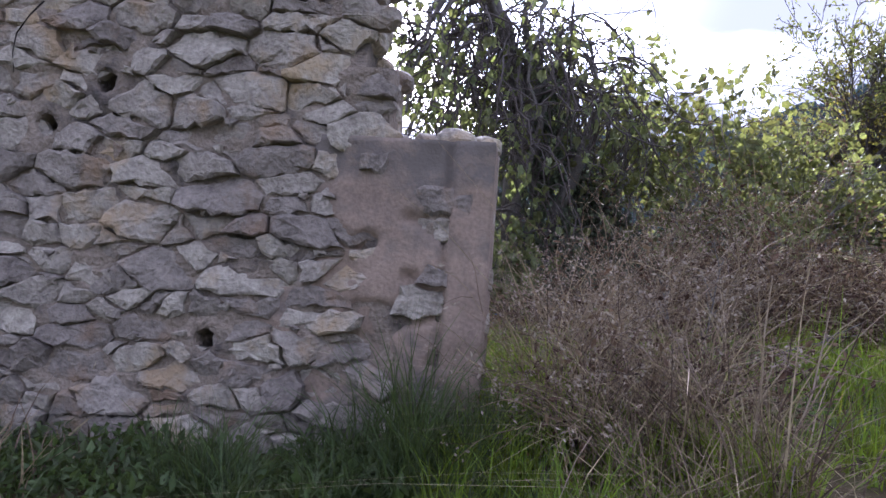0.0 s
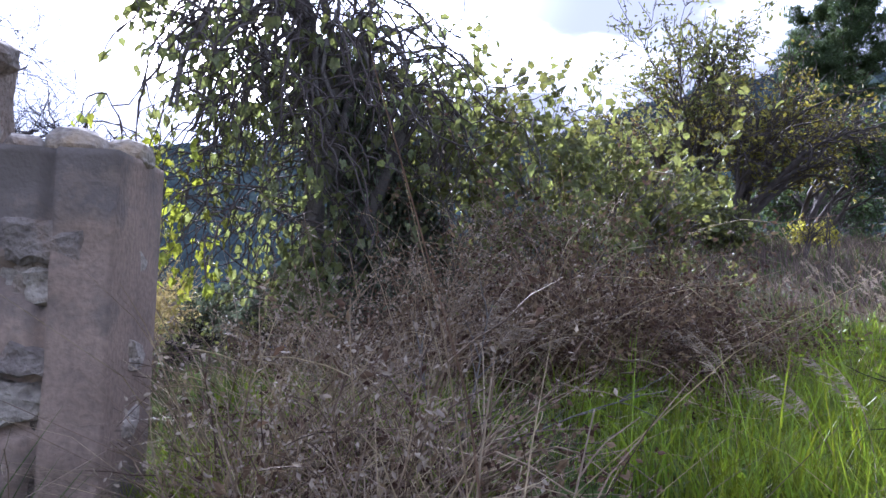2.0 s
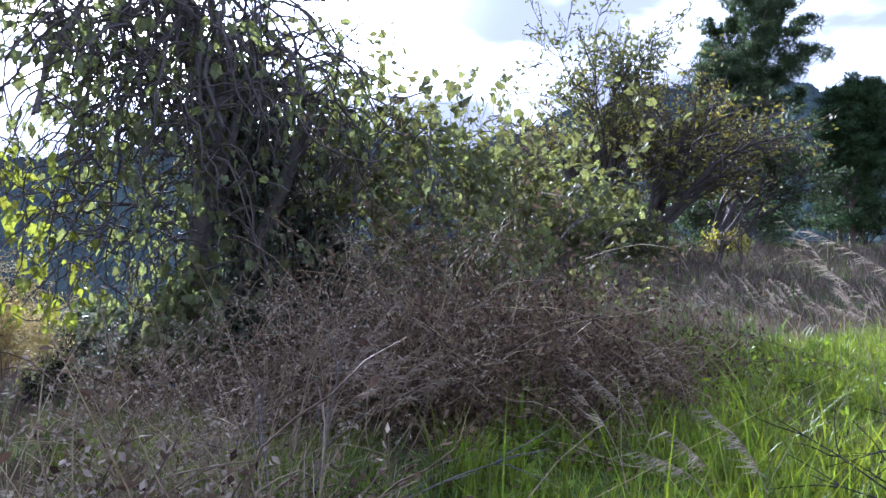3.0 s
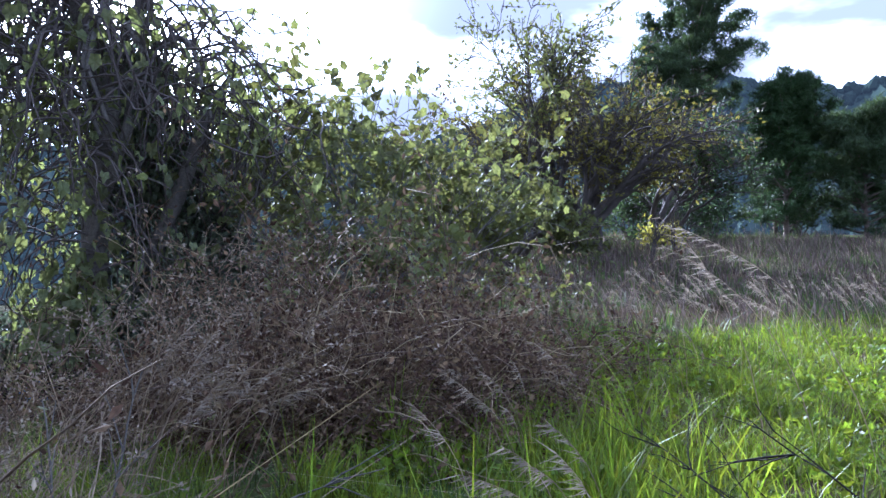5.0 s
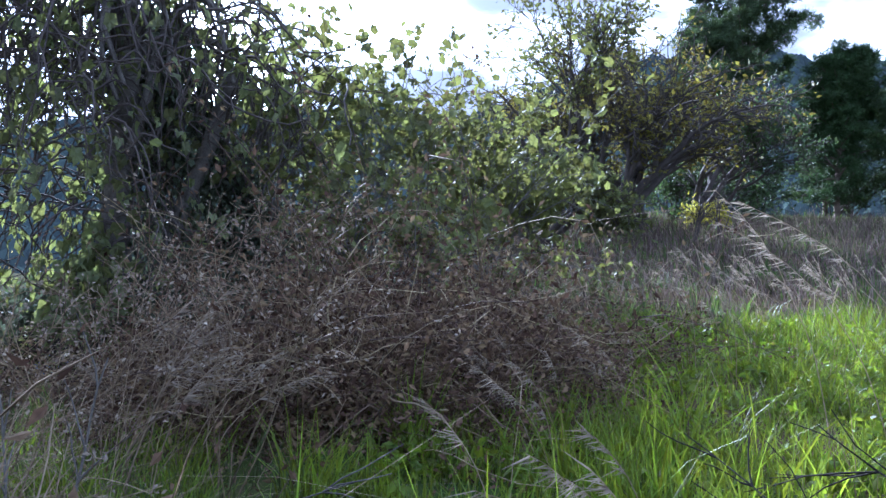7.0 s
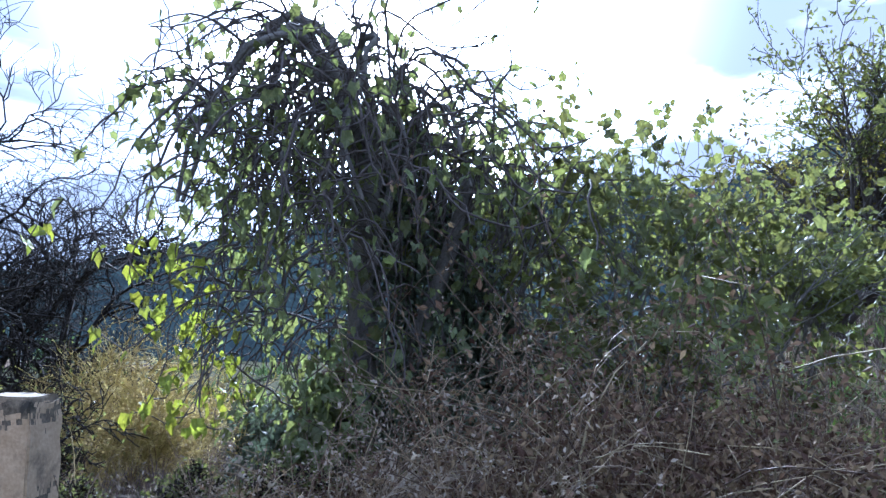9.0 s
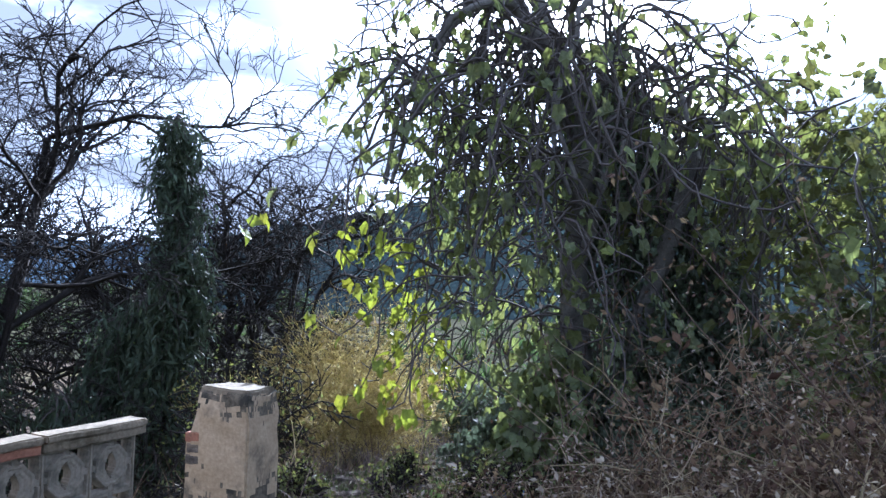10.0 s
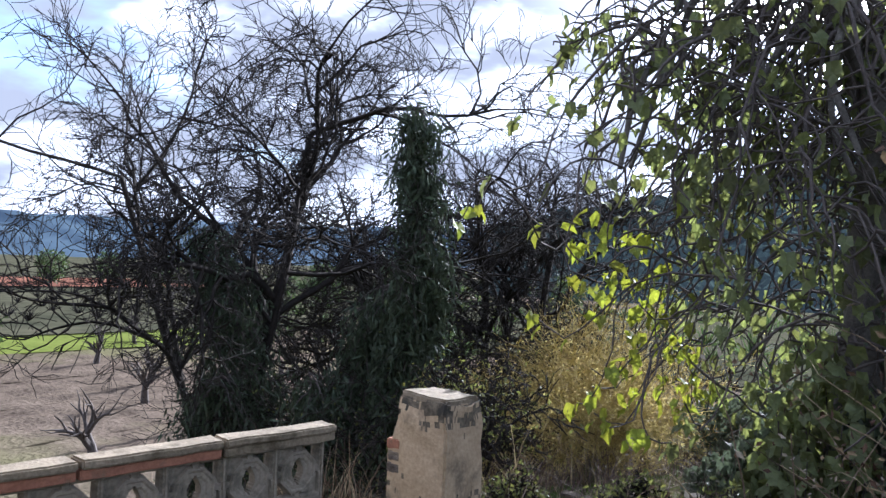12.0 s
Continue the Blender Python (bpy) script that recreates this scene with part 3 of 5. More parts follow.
def make_wall():
    rng = np.random.default_rng(21)
    wall = thing("wall_ruin", (-1.2, WALL_Y, 0), "ruined rubble stone wall with earth mortar, broken end", "wall", kind="structure")
    off = Matrix.Translation(-wall.location)
    # core, stepped outline, pulled about so that no edge is straight
    outline = [(-6.5, -0.9), (0.36, -0.9), (0.36, 1.58), (-0.16, 1.58), (-0.16, 1.97), (-0.29, 1.97), (-0.29, 3.0), (-6.5, 3.0)]
    bm = bmesh.new()
    fr = [bm.verts.new((x, WALL_Y + 0.03, z)) for x, z in outline]
    face = bm.faces.new(fr)
    got = bmesh.ops.extrude_face_region(bm, geom=[face])
    bmesh.ops.translate(bm, vec=(0, 0.42, 0), verts=[g for g in got["geom"] if isinstance(g, bmesh.types.BMVert)])
    bmesh.ops.recalc_face_normals(bm, faces=bm.faces)
    bmesh.ops.triangulate(bm, faces=bm.faces)
    bmesh.ops.subdivide_edges(bm, edges=bm.edges, cuts=63, use_grid_fill=True)
    for v in bm.verts:
        nn = noise.noise_vector(v.co * 5.0)
        n3 = noise.noise(v.co * 16.0)
        v.co += Vector((nn.x * 0.022, nn.y * 0.045 + n3 * 0.018, nn.z * 0.022))
    gone = [f for f in bm.faces if f.calc_center_median().y < WALL_Y + 0.2 and any((f.calc_center_median().x - hx) ** 2 + (f.calc_center_median().z - hz) ** 2 < 0.007 for hx, hz in HOLES)]
    bmesh.ops.delete(bm, geom=gone, context="FACES")
    bm.transform(off)
    part("core", bm, M_MORTAR, wall, "crumbling earth mortar core")
    for hx, hz in HOLES:
        putlog_hole(wall, hx, hz, rng)
    # rubble face
    rest_v, rest_f, n_rest = [], {3: [], 4: []}, 0
    for c, poly in voronoi_cells(-3.0, 0.30, -0.35, 3.05, 0.24, 0.112, rng):
        if c[1] > wall_top(c[0]) - 0.04 or (c[0] > -0.28 and 0.45 < c[1] < 1.62 and rng.random() < 0.5):
            continue
        if any((c[0] - hx) ** 2 + (c[1] - hz) ** 2 < 0.011 for hx, hz in HOLES):
            continue
        proud = rng.uniform(-0.018, 0.024) + (0.02 if rng.random() < 0.25 else 0)
        me = stone_mesh(c, poly, proud, rng)
        if c[0] < -2.35 or c[1] > 2.42:
            v = np.empty(len(me.vertices) * 3, np.float32)
            me.vertices.foreach_get("co", v)
            for f in me.polygons:
                rest_f[len(f.vertices)].append([q + n_rest for q in f.vertices])
            rest_v.append(v.reshape(-1, 3))
            n_rest += len(me.vertices)
            continue
        ob = place("stone", me, M_STONE, wall)
        ob.location = Vector((0, WALL_Y, 0)) - wall.location
    rest = place("rubble", mesh_of("rubble", np.concatenate(rest_v), [np.array(f) for f in rest_f.values() if f]), M_STONE, wall)
    rest.location = Vector((0, WALL_Y, 0)) - wall.location
    rest["kind"] = "stuff"
    # small chinking stones pressed into the joints
    for x, z in zip(rng.uniform(-2.3, -0.35, 46), rng.uniform(0.0, 2.4, 46)):
        a = np.sort(rng.uniform(0, 2 * np.pi, 7))
        r = rng.uniform(0.02, 0.045, 7)
        poly = np.stack([x + np.cos(a) * r * 1.4, z + np.sin(a) * r * 0.8], -1)
        ob = place("chinking_stone", stone_mesh((x, z), poly, rng.uniform(0.012, 0.03), rng), M_STONE, wall)
        ob.location = Vector((0, WALL_Y, 0)) - wall.location
    root = Tubes(4)
    root.add(np.array([(-2.02, -0.03, 2.24), (-2.08, -0.045, 2.16), (-2.15, -0.04, 2.06), (-2.17, -0.03, 1.96), (-2.16, -0.02, 1.86)]), 0.006, 0.003)
    twig = place("root_twig", root.mesh("root_twig"), M_TWIG, wall, "thin dead root hanging from the stones")
    twig.location = Vector((0, WALL_Y, 0)) - wall.location
    # stones of the broken edge, end and top
    lumps = []
    for x, z0, z1 in ((-0.20, 1.66, 1.98), (-0.30, 2.0, 3.0)):
        z = z0
        while z < z1:
            lumps.append((x + rng.uniform(-0.05, 0.02), WALL_Y + rng.uniform(0.05, 0.35), z + 0.05, rng.uniform(0.08, 0.12)))
            z += rng.uniform(0.07, 0.13)
    for x in np.arange(-0.1, 0.38, 0.14):
        lumps.append((x + rng.uniform(-0.03, 0.03), WALL_Y + rng.uniform(0.12, 0.36), 1.615 + rng.uniform(0, 0.03), rng.uniform(0.05, 0.085)))
    lumps.append((0.17, WALL_Y + 0.2, 1.65, 0.10))
    for z in np.arange(-0.1, 1.5, 0.17):
        lumps.append((WALL_END - 0.11, WALL_Y + rng.uniform(0.22, 0.4), z + rng.uniform(-0.03, 0.03), rng.uniform(0.08, 0.13)))
    for x, y, z, r in lumps:
        bm = bmesh.new()
        bmesh.ops.create_icosphere(bm, subdivisions=2, radius=1.0)
        seed = Vector((x * 9, y * 9, z * 9))
        for v in bm.verts:
            k = 1 + 0.35 * noise.noise(v.co * 1.3 + seed)
            v.co = Vector((v.co.x * 1.25, v.co.y * 1.1, v.co.z * 0.72)) * k * r
            v.co.x = max(-1.05 * r, min(1.05 * r, v.co.x))
        ob = part("stone", bm, M_STONE, wall)
        ob.location = Vector((x, y, z)) - wall.location
    # render skin over the low end, with its ragged left edge
    nx, nz = 62, 84
    v, keep = [], []
    for i in range(nx + 1):
        for j in range(nz + 1):
            x, z = -0.9 + i * (WALL_END + 0.9) / nx, -0.3 + j * 1.92 / nz
            q = noise.noise(Vector((x * 3.2, 7.0, z * 3.2))) + 0.5 * noise.noise(Vector((x * 9, 3.0, z * 9)))
            edge = -0.34 + 0.22 * q - 0.26 * float(smoothstep((z - 0.95) / 0.3))
            d = 0.045 * float(smoothstep((x - edge) / 0.16)) - 0.03 + 0.014 * noise.noise(Vector((x * 6, 0, z * 6)))
            if x < 0.165:
                hole = noise.noise(Vector((x * 4.2 + 5, 1.0, z * 6.0)))
                d -= 0.045 * float(smoothstep((hole - 0.12) / 0.15)) * (1 if z < 1.32 else 0.2)
            if 0.155 < x < 0.185:
                d -= 0.03
            if x > 0.185:
                d += 0.012 + 0.01 * noise.noise(Vector((0, 2, z * 7)))
            v.append((x, WALL_Y - d, z))
    idx = lambda i, j: i * (nz + 1) + j
    f = [(idx(i, j), idx(i + 1, j), idx(i + 1, j + 1), idx(i, j + 1)) for i in range(nx) for j in range(nz)]
    v = np.array(v)
    n0 = len(v)
    ring = [idx(i, nz) for i in range(nx + 1)] + [idx(nx, j) for j in range(nz - 1, -1, -1)]
    back = v[ring].copy()
    back[:, 1] = WALL_Y + 0.46
    v = np.concatenate([v, back - 0.0])
    f += [(ring[k], ring[k + 1], n0 + k + 1, n0 + k) for k in range(len(ring) - 1)]
    me = mesh_of("render_skin", v - np.array(wall.location), [np.array(f)], True)
    place("render_skin", me, M_RENDER, wall, "grey-brown lime render flaking off the stones")


make_wall()


# ---- balustrade and pillar ----
def box(bm, x0, x1, y0, y1, z0, z1, bevel=0.0, jag=0.0, cuts=0):
    got = bmesh.ops.create_cube(bm, size=1.0)
    vs = got["verts"]
    for v in vs:
        v.co = Vector(((x0 + x1) / 2 + v.co.x * (x1 - x0), (y0 + y1) / 2 + v.co.y * (y1 - y0), (z0 + z1) / 2 + v.co.z * (z1 - z0)))
    if bevel:
        es = list({e for v in vs for e in v.link_edges})
        bmesh.ops.bevel(bm, geom=es, offset=bevel, segments=2, affect="EDGES")
    if cuts:
        bmesh.ops.subdivide_edges(bm, edges=bm.edges, cuts=cuts, use_grid_fill=True)
    if jag:
        for v in bm.verts:
            v.co += noise.noise_vector(v.co * 9.0) * jag
    return vs


def ornate_block():
    """A cast screen block in the y-z plane: frame, moulded eight-sided ring, a pointed hole at its heart and two open corners."""
    n, h = 40, 0.14
    g = np.linspace(-h, h, n + 1)
    y, z = np.meshgrid(g, g, indexing="ij")

    def eight(a, b):
        return np.maximum(np.maximum(np.abs(a), np.abs(b)), (np.abs(a) + np.abs(b)) * 0.72)

    e = eight(y, z)
    depth = np.full(y.shape, 0.018)
    depth = np.where(np.maximum(np.abs(y), np.abs(z)) > h - 0.02, 0.038, depth)
    depth = np.where(e < 0.108, 0.040, depth)
    depth = np.where(e < 0.088, 0.033, depth)
    depth = np.where(e < 0.062, 0.027, depth)
    depth = np.where(((np.abs(y) < 0.02) | (np.abs(z) < 0.02)) & (e > 0.1), 0.032, depth)
    c = (g[1:] + g[:-1]) / 2
    cy, cz = np.meshgrid(c, c, indexing="ij")
    ce = eight(cy, cz)
    hole = (np.abs(cy) / 0.036 + np.abs(cz) / 0.062 < 1.25) & (np.abs(cy) < 0.032)
    hole |= (cy * cz > 0) & (ce > 0.110) & (np.minimum(np.abs(cy), np.abs(cz)) > 0.03) & (np.maximum(np.abs(cy), np.abs(cz)) < h - 0.022)
    front = np.stack([depth, y, z], -1).reshape(-1, 3)
    back = np.stack([-depth, y, z], -1).reshape(-1, 3)
    m = (n + 1) * (n + 1)
    faces = []
    solid = np.pad(~hole, 1)
    for i in range(n):
        for j in range(n):
            if hole[i, j]:
                continue
            a, b, d, e2 = i * (n + 1) + j, (i + 1) * (n + 1) + j, (i + 1) * (n + 1) + j + 1, i * (n + 1) + j + 1
            faces += [(a, b, d, e2), (m + a, m + e2, m + d, m + b)]
            for di, dj, p, q in ((-1, 0, e2, a), (1, 0, b, d), (0, -1, a, b), (0, 1, d, e2)):
                if not solid[i + 1 + di, j + 1 + dj]:
                    faces.append((q, p, m + p, m + q))
    return mesh_of("screen_block", np.concatenate([front, back]), [np.array(faces)])


def make_balustrade():
    top, x = 1.295, -1.13
    rail = thing("balustrade", (x, 5.6, 0.1), "weathered cast-stone screen-block balustrade with chipped coping", "balustrade")
    loc = Vector(rail.location)
    block = ornate_block()
    y_end, w = 7.0, 0.283
    for r in range(2):
        for k in range(9):
            ob = place("screen_block", block, M_CAST, rail)
            ob.location = Vector((x, y_end - 0.14 - k * w, top - 0.085 - 0.14 - r * w)) - loc
    for k in range(10):
        bm = bmesh.new()
        box(bm, x - 0.046, x + 0.046, y_end - k * w - 0.004, y_end - k * w + 0.006, top - 0.085 - 2 * w, top - 0.085, 0, 0.002, 2)
        bm.transform(Matrix.Translation(-loc))
        part("joint_strip", bm, M_CAST, rail)
    for k, (y0, y1) in enumerate(((6.42, 7.06), (5.77, 6.405), (5.1, 5.755), (4.55, 5.085))):
        bm = bmesh.new()
        box(bm, x - 0.05, x + 0.088, y0, y1, top - 0.04, top, 0.008, 0.007, 5)
        bm.transform(Matrix.Translation(-loc))
        part("coping_slab", bm, M_CAP, rail, "lichened cast coping slab")
        bm = bmesh.new()
        box(bm, x - 0.045, x + 0.07, y0, y1, top - 0.085, top - 0.041, 0.004, 0.005, 5)
        bm.transform(Matrix.Translation(-loc))
        part("brick_course", bm, M_BRICK if k else M_CAP, rail, "thin red brick course below the coping" if k else "stained mortar bed below the coping")
    bm = bmesh.new()
    box(bm, x - 0.07, x + 0.07, 4.5, y_end + 0.01, -0.35, top - 0.087 - 2 * w, 0.01, 0.008, 6)
    bm.transform(Matrix.Translation(-loc))
    part("plinth", bm, M_PLASTER, rail)


def make_pillar():
    pil = thing("gate_pillar", (-1.08, 7.83, 0.1), "square plastered pillar with broken weathered top", "pillar")
    loc = Vector(pil.location)
    bm = bmesh.new()
    box(bm, -1.34, -0.85, 7.67, 8.0, -0.3, 1.36, 0.012, 0, 0)
    bmesh.ops.subdivide_edges(bm, edges=bm.edges, cuts=48, use_grid_fill=True)
    for v in bm.verts:
        top = max(0.0, v.co.z - 1.02) / 0.34
        v.co.x += (-1.08 - v.co.x) * 0.2 * top * top * (1.3 if v.co.x < -1.08 else 0.35)
        v.co.y += (7.83 - v.co.y) * 0.08 * top * top
        nn = noise.noise_vector(v.co * 7.0)
        v.co += nn * (0.006 + 0.02 * top)
        if v.co.x < -1.25:
            v.co.x += 0.05 * max(0.0, noise.noise(v.co * 6.0)) + (0.03 if v.co.z > 1.05 else 0)
    bm.transform(Matrix.Translation(-loc))
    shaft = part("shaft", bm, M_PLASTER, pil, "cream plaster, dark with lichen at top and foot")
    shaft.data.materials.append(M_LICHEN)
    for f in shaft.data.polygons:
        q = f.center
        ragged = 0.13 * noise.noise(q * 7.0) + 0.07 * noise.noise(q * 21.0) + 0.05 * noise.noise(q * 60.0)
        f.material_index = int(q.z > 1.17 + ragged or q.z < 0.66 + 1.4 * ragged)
    bm = bmesh.new()
    box(bm, -1.25, -0.875, 7.69, 7.97, 1.34, 1.392, 0.01, 0.012, 5)
    bm.transform(Matrix.Translation(-loc))
    part("cap", bm, M_CAP, pil, "crumbled grey mortar cap")
    for z, d in ((1.07, 0.0), (1.0, 0.012), (0.93, 0.004)):
        bm = bmesh.new()
        box(bm, -1.335 + d, -1.22, 7.665, 7.80, z - 0.03, z + 0.03, 0.006, 0.006, 3)
        bm.transform(Matrix.Translation(-loc))
        part("brick", bm, M_BRICK if d == 0.0 else M_MORTAR, pil, "exposed red brick" if d == 0.0 else "brick covered with crumbling mortar")


make_balustrade()
make_pillar()


# ---- plants ----
def grow(tubes, start, way, length, radius, level, spec, tips, rng, least=0.004):
    """Branches out by level. spec: per level (children, angle, length ratio, wander, droop, parts)."""
    n_child, angle, ratio, wander, droop, n = spec[level]
    line = bend(start, way, length, n, wander, droop, rng)
    tubes.add(line, max(radius, least), max(least * 0.7, radius * (0.45 if level < len(spec) - 1 else 0.3)))
    if level == len(spec) - 1:
        tips.append(line)
        return
    for c in range(n_child):
        k = rng.uniform(0.55 if level == 0 else 0.3, 1.0) if c else 1.0
        i = min(int(k * n), n - 1)
        f = k * n - i
        at = line[i] * (1 - f) + line[i + 1] * f
        d = turned(line[i + 1] - line[i], angle * rng.uniform(0.5, 1.25), rng)
        grow(tubes, at, d, length * ratio * rng.uniform(0.7, 1.2), radius * (1 - 0.5 * k) * 0.72, level + 1, spec, tips, rng, least)


def leaf_spots(tips, per, jitter, rng, low=0.15):
    spots = []
    for line in tips:
        for _ in range(per):
            k = rng.uniform(low, 1.0) * (len(line) - 1)
            i = min(int(k), len(line) - 2)
            spots.append(line[i] + (line[i + 1] - line[i]) * (k - i) + rng.normal(0, jitter, 3))
    return np.array(spots)


def tree(name, label, category, at, limbs, spec, bark, leaf=None, leaf_mat=None, per=0, size=(0.06, 0.1), jitter=0.05, sides=5, seed=1, sink=0.1, tilt=1.0, crown="crown", low=0.15, group="", least=0.004):
    """A tree or shrub: trunk and limbs from grow(), and a crown of single leaves at the outer twigs."""
    rng = np.random.default_rng(seed)
    at = np.array(at, float)
    ob = thing(name, at, label, category, group)
    tips = []
    for way, length, radius in limbs:
        tubes = Tubes(sides)
        grow(tubes, (rng.normal(0, 0.03), rng.normal(0, 0.03), -sink), way, length, radius, 0, spec, tips, rng, least)
        place("limb", tubes.mesh("limb"), bark, ob)
    if leaf is not None:
        spots = leaf_spots(tips, per, jitter, rng, low)
        n = len(spots)
        place(crown, scatter(crown, leaf[0], leaf[1], spots, rng.uniform(*size, n), random_turns(n, rng, tilt)), leaf_mat, ob)["kind"] = "stuff"
    return ob, tips


def ground_at(x, y):
    return float(height(x, y))


def fan(n, spread, lo, hi, r0, rng, up=1.0):
    out = []
    for _ in range(n):
        a = rng.uniform(0, 2 * math.pi)
        s = spread * math.sqrt(rng.random())
        out.append(((math.cos(a) * s, math.sin(a) * s, up), rng.uniform(lo, hi), r0 * rng.uniform(0.6, 1.0)))
    return out


LOBED = (LOBED_V, LOBED_F)
# a fig leaf late in the year: narrow, folded along its rib
FIG_V = LOBED_V * np.array((0.88, 1.0, 1.0)) + np.abs(LOBED_V[:, :1]) * np.array((0, 0, 0.45))
FIG_F = LOBED_F
FIG = (FIG_V, FIG_F)
LEAF = (LEAF_V, LEAF_F)


# the big fig: limbs that arch over and hang to the ground, ivy hung over its far side
def arch(az, reach, peak, end, z0, rng, n=14):
    """A limb that climbs from the trunk, bows over and comes down: a cubic in its upright plane, a little crooked."""
    c = np.array([(0.0, z0), (reach * 0.12, z0 + (peak - z0) * 1.15), (reach * 0.75, peak * 1.18 - z0 * 0.1), (reach, end)])
    t = np.linspace(0, 1, n)[:, None]
    q = (1 - t) ** 3 * c[0] + 3 * t * (1 - t) ** 2 * c[1] + 3 * t * t * (1 - t) * c[2] + t**3 * c[3]
    turn = az + np.cumsum(rng.normal(0, 0.06, n))
    line = np.stack([np.cos(turn) * q[:, 0], np.sin(turn) * q[:, 0], q[:, 1]], -1)
    kink = np.cumsum(rng.normal(0, 0.035, (n, 3)), 0)
    kink[0] = 0
    return line + kink


def hanging(start, way, length, rng, n=13):
    """A whippy branch: out, down under its weight, and up again at its tip."""
    d = np.array(way, float)
    p, line = np.array(start, float), [np.array(start, float)]
    for k in range(n):
        pull = 0.30 if k < n * 0.6 else (-0.05 if k < n * 0.8 else -0.45)
        d = d + rng.normal(0, 0.26, 3) + np.array((0, 0, -pull))
        d = d / np.linalg.norm(d)
        p = p + d * length / n
        line.append(p)
    return np.array(line)


def trimmed(line, low, left=-1.95):
    """A branch cut off where it would reach the ground or stray past the crown."""
    bad = np.nonzero((line[:, 2] < low) | (line[:, 0] < left))[0]
    return line[: bad[0]] if len(bad) else line


def drooping_turns(n, rng):
    """Leaves that hang from their stalks: tips down, any way round, some lifted by the wind."""
    yaw, nod, roll = rng.uniform(0, 2 * np.pi, n), rng.normal(-1.0, 0.45, n), rng.normal(0, 0.5, n)
    cy, sy, cn, sn, cr, sr = np.cos(yaw), np.sin(yaw), np.cos(nod), np.sin(nod), np.cos(roll), np.sin(roll)
    o, e = np.zeros(n), np.ones(n)
    rz = np.stack([cy, -sy, o, sy, cy, o, o, o, e], -1).reshape(-1, 3, 3)
    rx = np.stack([e, o, o, o, cn, -sn, o, sn, cn], -1).reshape(-1, 3, 3)
    ry = np.stack([cr, o, sr, o, e, o, -sr, o, cr], -1).reshape(-1, 3, 3)
    return rz @ rx @ ry


